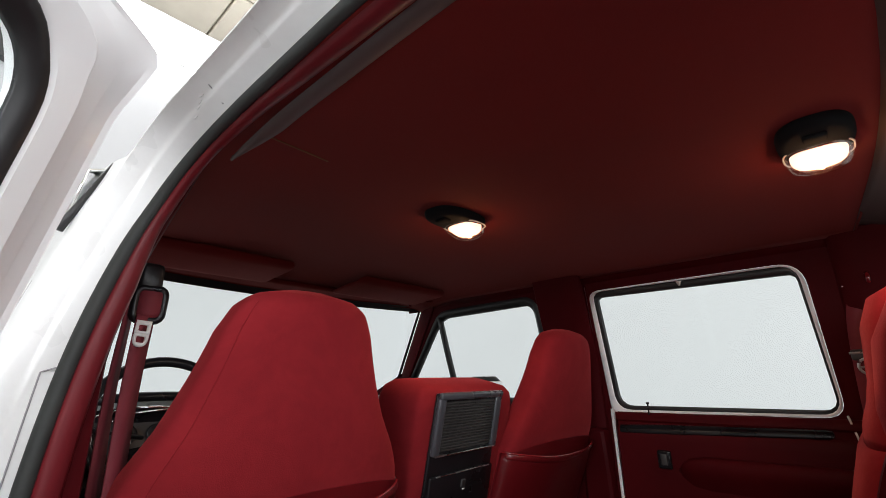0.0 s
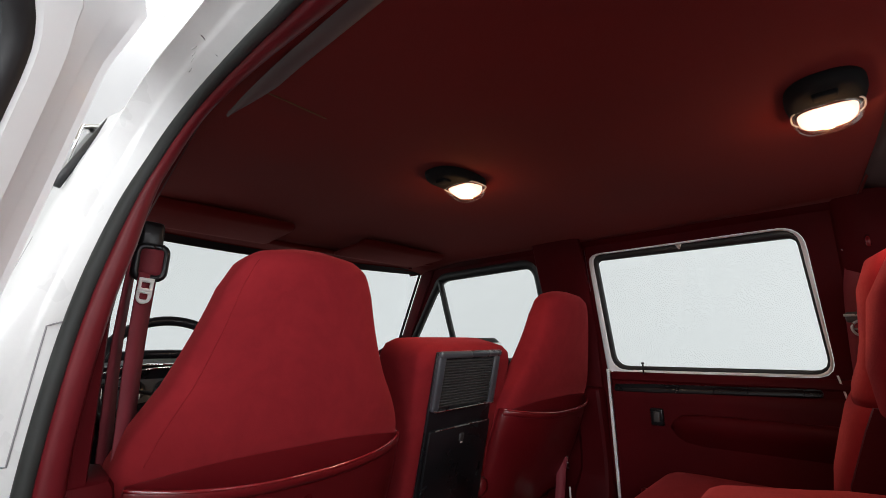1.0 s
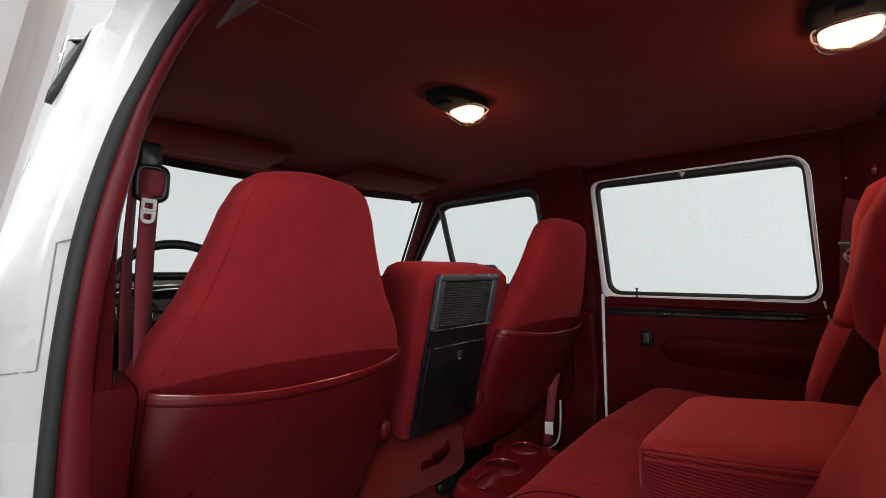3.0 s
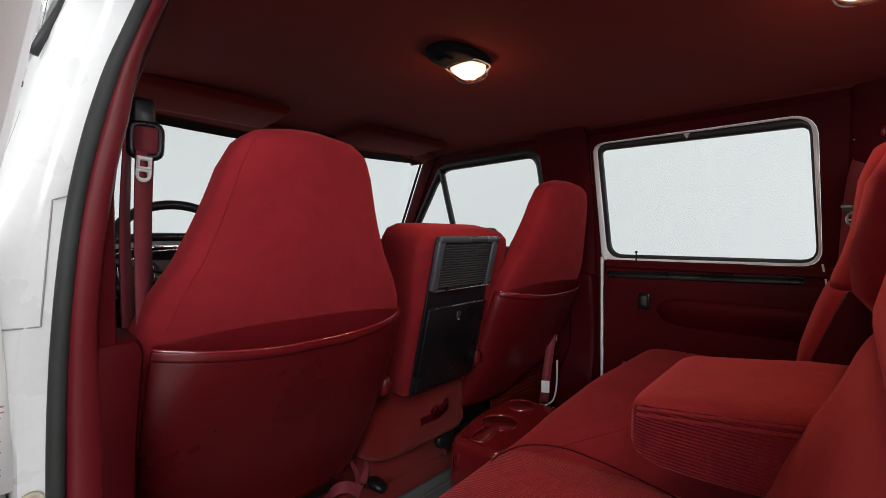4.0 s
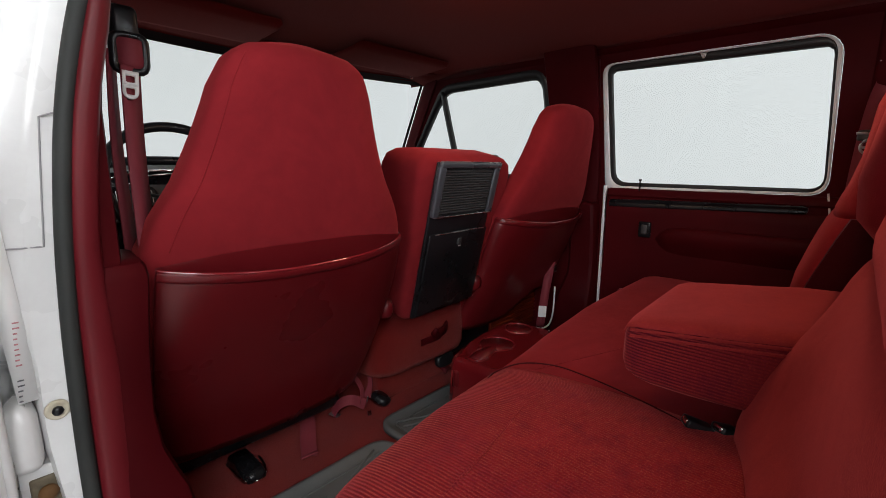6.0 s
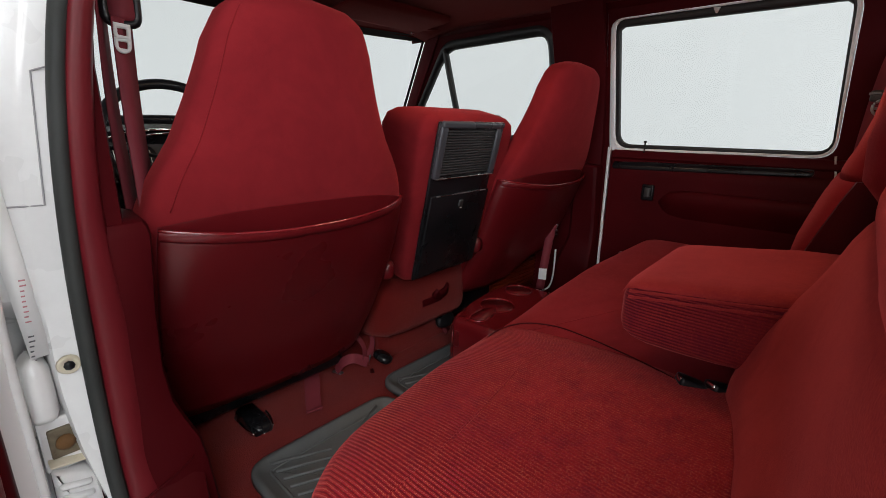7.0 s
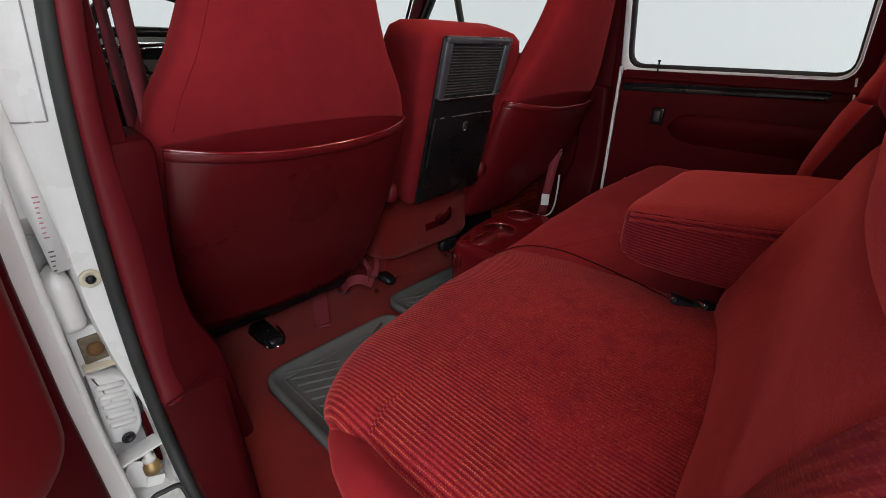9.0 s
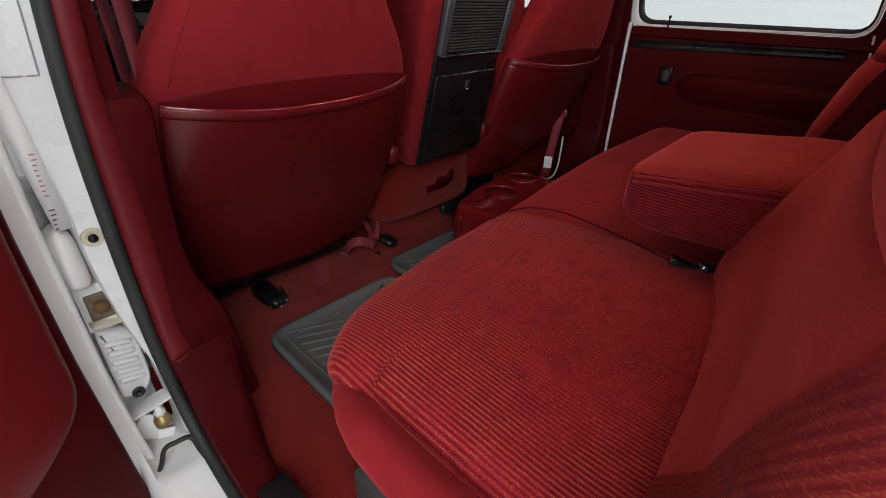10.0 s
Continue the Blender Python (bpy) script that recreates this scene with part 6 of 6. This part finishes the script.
# ---- floor things ----
def floor_mat(cx, cy, hw, hd, label):
    m = thing("floor_mat", (cx, cy, FLOOR + 0.008), label, "floor mat", "floor mats")
    loop = resample(round_poly([(cx - hw, cy - hd), (cx + hw, cy - hd), (cx + hw, cy + hd), (cx - hw, cy + hd)], 0.06), 96)
    lvl = lambda l, z: [Vector((p.x, p.y, FLOOR + z)) for p in l]
    rim = loft([lvl(loop, 0.004), lvl(grow(loop, -0.001), 0.020), lvl(grow(loop, -0.008), 0.022), lvl(grow(loop, -0.016), 0.020), lvl(grow(loop, -0.022), 0.011), lvl(grow(loop, -0.05), 0.010)])
    part("tray", rim, MAT, m)
    part("inner_bead", tube(lvl(grow(loop, -0.040), 0.011), 0.003, 6, True), MAT, m)
    # raised herringbone bars
    n = 0
    k = int(hd * 2 / 0.030)
    for i in range(k):
        for e in (-1, 1):
            y = cy - hd + 0.06 + i * 0.030
            if y > cy + hd - 0.05:
                continue
            part("rib", turn_bm(rbox(0, 0, 0, (hw - 0.065) * 1.0, 0.007, 0.006, 0.002, 1), pose(cx + e * (hw * 0.5 - 0.012), y, FLOOR + 0.012, 0, 0, e * 24)), MAT, m)


floor_mat(-0.435, 1.16, 0.200, 0.235, "grey ribbed rubber floor mat before the rear bench")
floor_mat(-0.02, 1.235, 0.19, 0.225, "grey ribbed rubber floor mat beside the cup holder")


def cup_holder():
    c = thing("cup_holder", (0.15, 1.31, FLOOR), "glossy red moulded floor cup holder with round wells", "cup holder")
    out = resample(round_poly([(-0.034, 1.17), (0.385, 1.17), (0.385, 1.412), (0.15, 1.408), (-0.034, 1.352)], [0.05, 0.06, 0.06, 0.10, 0.035]), 96)
    lvl = lambda l, z: [Vector((p.x, p.y, z)) for p in l]
    top = grow(out, -0.030)
    body = loft([lvl(out, FLOOR + 0.002), lvl(grow(out, -0.004), 0.80), lvl(grow(out, -0.006), 0.850), lvl(grow(out, -0.009), 0.868), lvl(grow(out, -0.015), 0.880), lvl(grow(out, -0.022), 0.885), lvl(top, 0.886)], True, False)
    # wells with a narrower lobe beside the large one
    wells = []
    for x, y, r, lobe in ((0.145, 1.301, 0.054, 1.65), (0.305, 1.328, 0.045, 0.0)):
        ring = []
        for k in range(96):
            a = 2 * math.pi * k / 96
            d = abs((a - math.pi * 1.05 + math.pi) % (2 * math.pi) - math.pi)
            ring.append(Vector((x, y)) + r * (1 + lobe * math.exp(-(d / 0.30) ** 4)) * Vector((math.cos(a), math.sin(a))))
        wells.append(ring)
    bm = bmesh.new()
    edges = []
    for loop in [top] + wells:
        vs = [bm.verts.new((p.x, p.y, 0.886)) for p in loop]
        edges += [bm.edges.new((vs[i], vs[(i + 1) % len(vs)])) for i in range(len(vs))]
    bmesh.ops.triangle_fill(bm, use_beauty=True, edges=edges, normal=(0, 0, 1))
    deck = bpy.data.meshes.new("deck")
    bm.to_mesh(deck)
    bm.free()
    body.from_mesh(deck)
    bpy.data.meshes.remove(deck)
    bmesh.ops.remove_doubles(body, verts=body.verts[:], dist=0.0002)
    sharp(part("body", body, GLOSS, c), 40)
    for ring in wells:
        wall = part("well", loft([lvl(grow(ring, 0.001), 0.885), lvl(grow(ring, -0.003), 0.878), lvl(grow(ring, -0.006), 0.80), lvl(grow(ring, -0.012), 0.79)]), VINYL, c)
        part("lip", tube(lvl(ring, 0.8860), 0.0038, 8, True), GLOSS, wall, "glossy rounded lip")
    part("front_catch", rbox(-0.030, 1.315, 0.828, 0.012, 0.018, 0.050, 0.005), VINYL, c)
    part("catch_rim", tube([(-0.034, 1.327, 0.852), (-0.036, 1.327, 0.80)], 0.0022, 6), GLOSS, c)


cup_holder()


def front_buckles():
    b = thing("seat_belt", (-0.25, 1.50, FLOOR + 0.02), "crumpled red lap belt with black buckle on the carpet", "seat belt", "front seat belts")
    part("webbing", strap([(-0.325, 1.64, 0.712), (-0.350, 1.585, 0.716), (-0.385, 1.525, 0.705), (-0.410, 1.475, 0.699)], (0.042, -0.010, 0.006), 0.0025, 22, (0.040, 0.004, -0.004)), BELT, b, smooth=False)
    part("hem", strap([(-0.432, 1.478, 0.7015), (-0.388, 1.472, 0.7015)], (0.0, 0.010, 0), 0.002, 4), BELT, b)
    part("fold", strap([(-0.265, 1.590, 0.705), (-0.250, 1.575, 0.735), (-0.222, 1.555, 0.745), (-0.185, 1.540, 0.722)], (0.012, 0.030, 0.010), 0.0025, 22, (0.004, 0.012, 0.028)), BELT, b, smooth=False)
    part("fold", strap([(-0.195, 1.545, 0.722), (-0.180, 1.560, 0.758), (-0.185, 1.585, 0.790), (-0.200, 1.61, 0.80)], (0.022, 0.010, -0.006), 0.0025, 18, (0.008, 0.004, 0.012)), BELT, b, smooth=False)
    part("fold", strap([(-0.170, 1.550, 0.735), (-0.140, 1.570, 0.765), (-0.128, 1.60, 0.790)], (0.018, -0.012, 0.010), 0.0025, 14, (0.004, 0.003, 0.010)), BELT, b, smooth=False)
    part("buckle", turn_bm(loft([oval(0, 0, z, 0.024 * k, 0.030 * k, 3, 24) for z, k in ((-0.012, 0.7), (-0.006, 1.0), (0.006, 1.0), (0.012, 0.7))]), pose(-0.138, 1.523, 0.730, 20, 10, 20)), BLACK, b)
    part("tongue", turn_bm(rbox(0, 0, 0, 0.006, 0.004, 0.036, 0.002), pose(-0.186, 1.528, 0.736, 0, 12, 0)), CHROME, b)
    part("tongue_plate", turn_bm(rbox(0, 0, 0, 0.022, 0.030, 0.003, 0.001), pose(-0.262, 1.585, 0.703, 12, 10, 30)), STEEL, b)
    part("clip", turn_bm(rbox(0, 0, 0, 0.012, 0.018, 0.004, 0.0015), pose(-0.186, 1.518, 0.702, 20, 0, -30)), CHROME, b)
    part("bracket", turn_bm(rbox(0, 0, 0, 0.028, 0.010, 0.010, 0.002), pose(-0.352, 1.635, 0.722, 0, 0, 15)), STEEL, b)
    k = thing("seat_belt", (0.145, 1.51, 0.76), "black oval belt buckle against the centre seat base", "seat belt", "front seat belts")
    part("buckle", turn_bm(loft([oval(0, 0, z, 0.042 * f, 0.025 * f, 2.6, 28) for z, f in ((-0.014, 0.72), (-0.008, 0.95), (0.0, 1.0), (0.008, 0.95), (0.014, 0.72))]), pose(0.145, 1.521, 0.765, 80, 0, 0)), BLACK, k)
    part("webbing", strap([(0.150, 1.530, 0.745), (0.160, 1.534, 0.720), (0.175, 1.536, 0.70)], (0.022, 0, 0), 0.003, 8), BELT, k)
    r = thing("seat_belt", (0.58, 1.44, 0.80), "red belt strap with white tag beside the far front seat", "seat belt", "front seat belts")
    part("webbing", strap([(0.62, 1.39, 1.06), (0.60, 1.395, 0.96), (0.575, 1.40, 0.80)], (0.016, -0.028, 0), 0.003, 16), BELT, r)
    part("tag", turn_bm(rbox(0, 0, 0, 0.030, 0.004, 0.045, 0.001), pose(0.567, 1.388, 0.868, 0, 0, -60)), LABEL, r, "white cloth tag")
    part("pin", tube([(0.645, 1.388, 1.065), (0.645, 1.384, 1.015)], 0.0042, 8), STEEL, r, "bright short pin")
    part("sleeve", tube(smooth_line([(0.645, 1.382, 0.955), (0.645, 1.382, 0.90), (0.645, 1.385, 0.839), (0.640, 1.395, 0.795), (0.625, 1.413, 0.777), (0.59, 1.42, 0.772)], 30), 0.0036, 8), IVORY, r, "pale bent cable sleeve")
    s = thing("scuff_pad", (-0.80, 1.02, FLOOR), "black ribbed rubber pad on the sill", "pad")
    part("pad", rbox(-0.805, 0.98, FLOOR + 0.034, 0.050, 0.10, 0.012, 0.004), BLACK, s)


front_buckles()
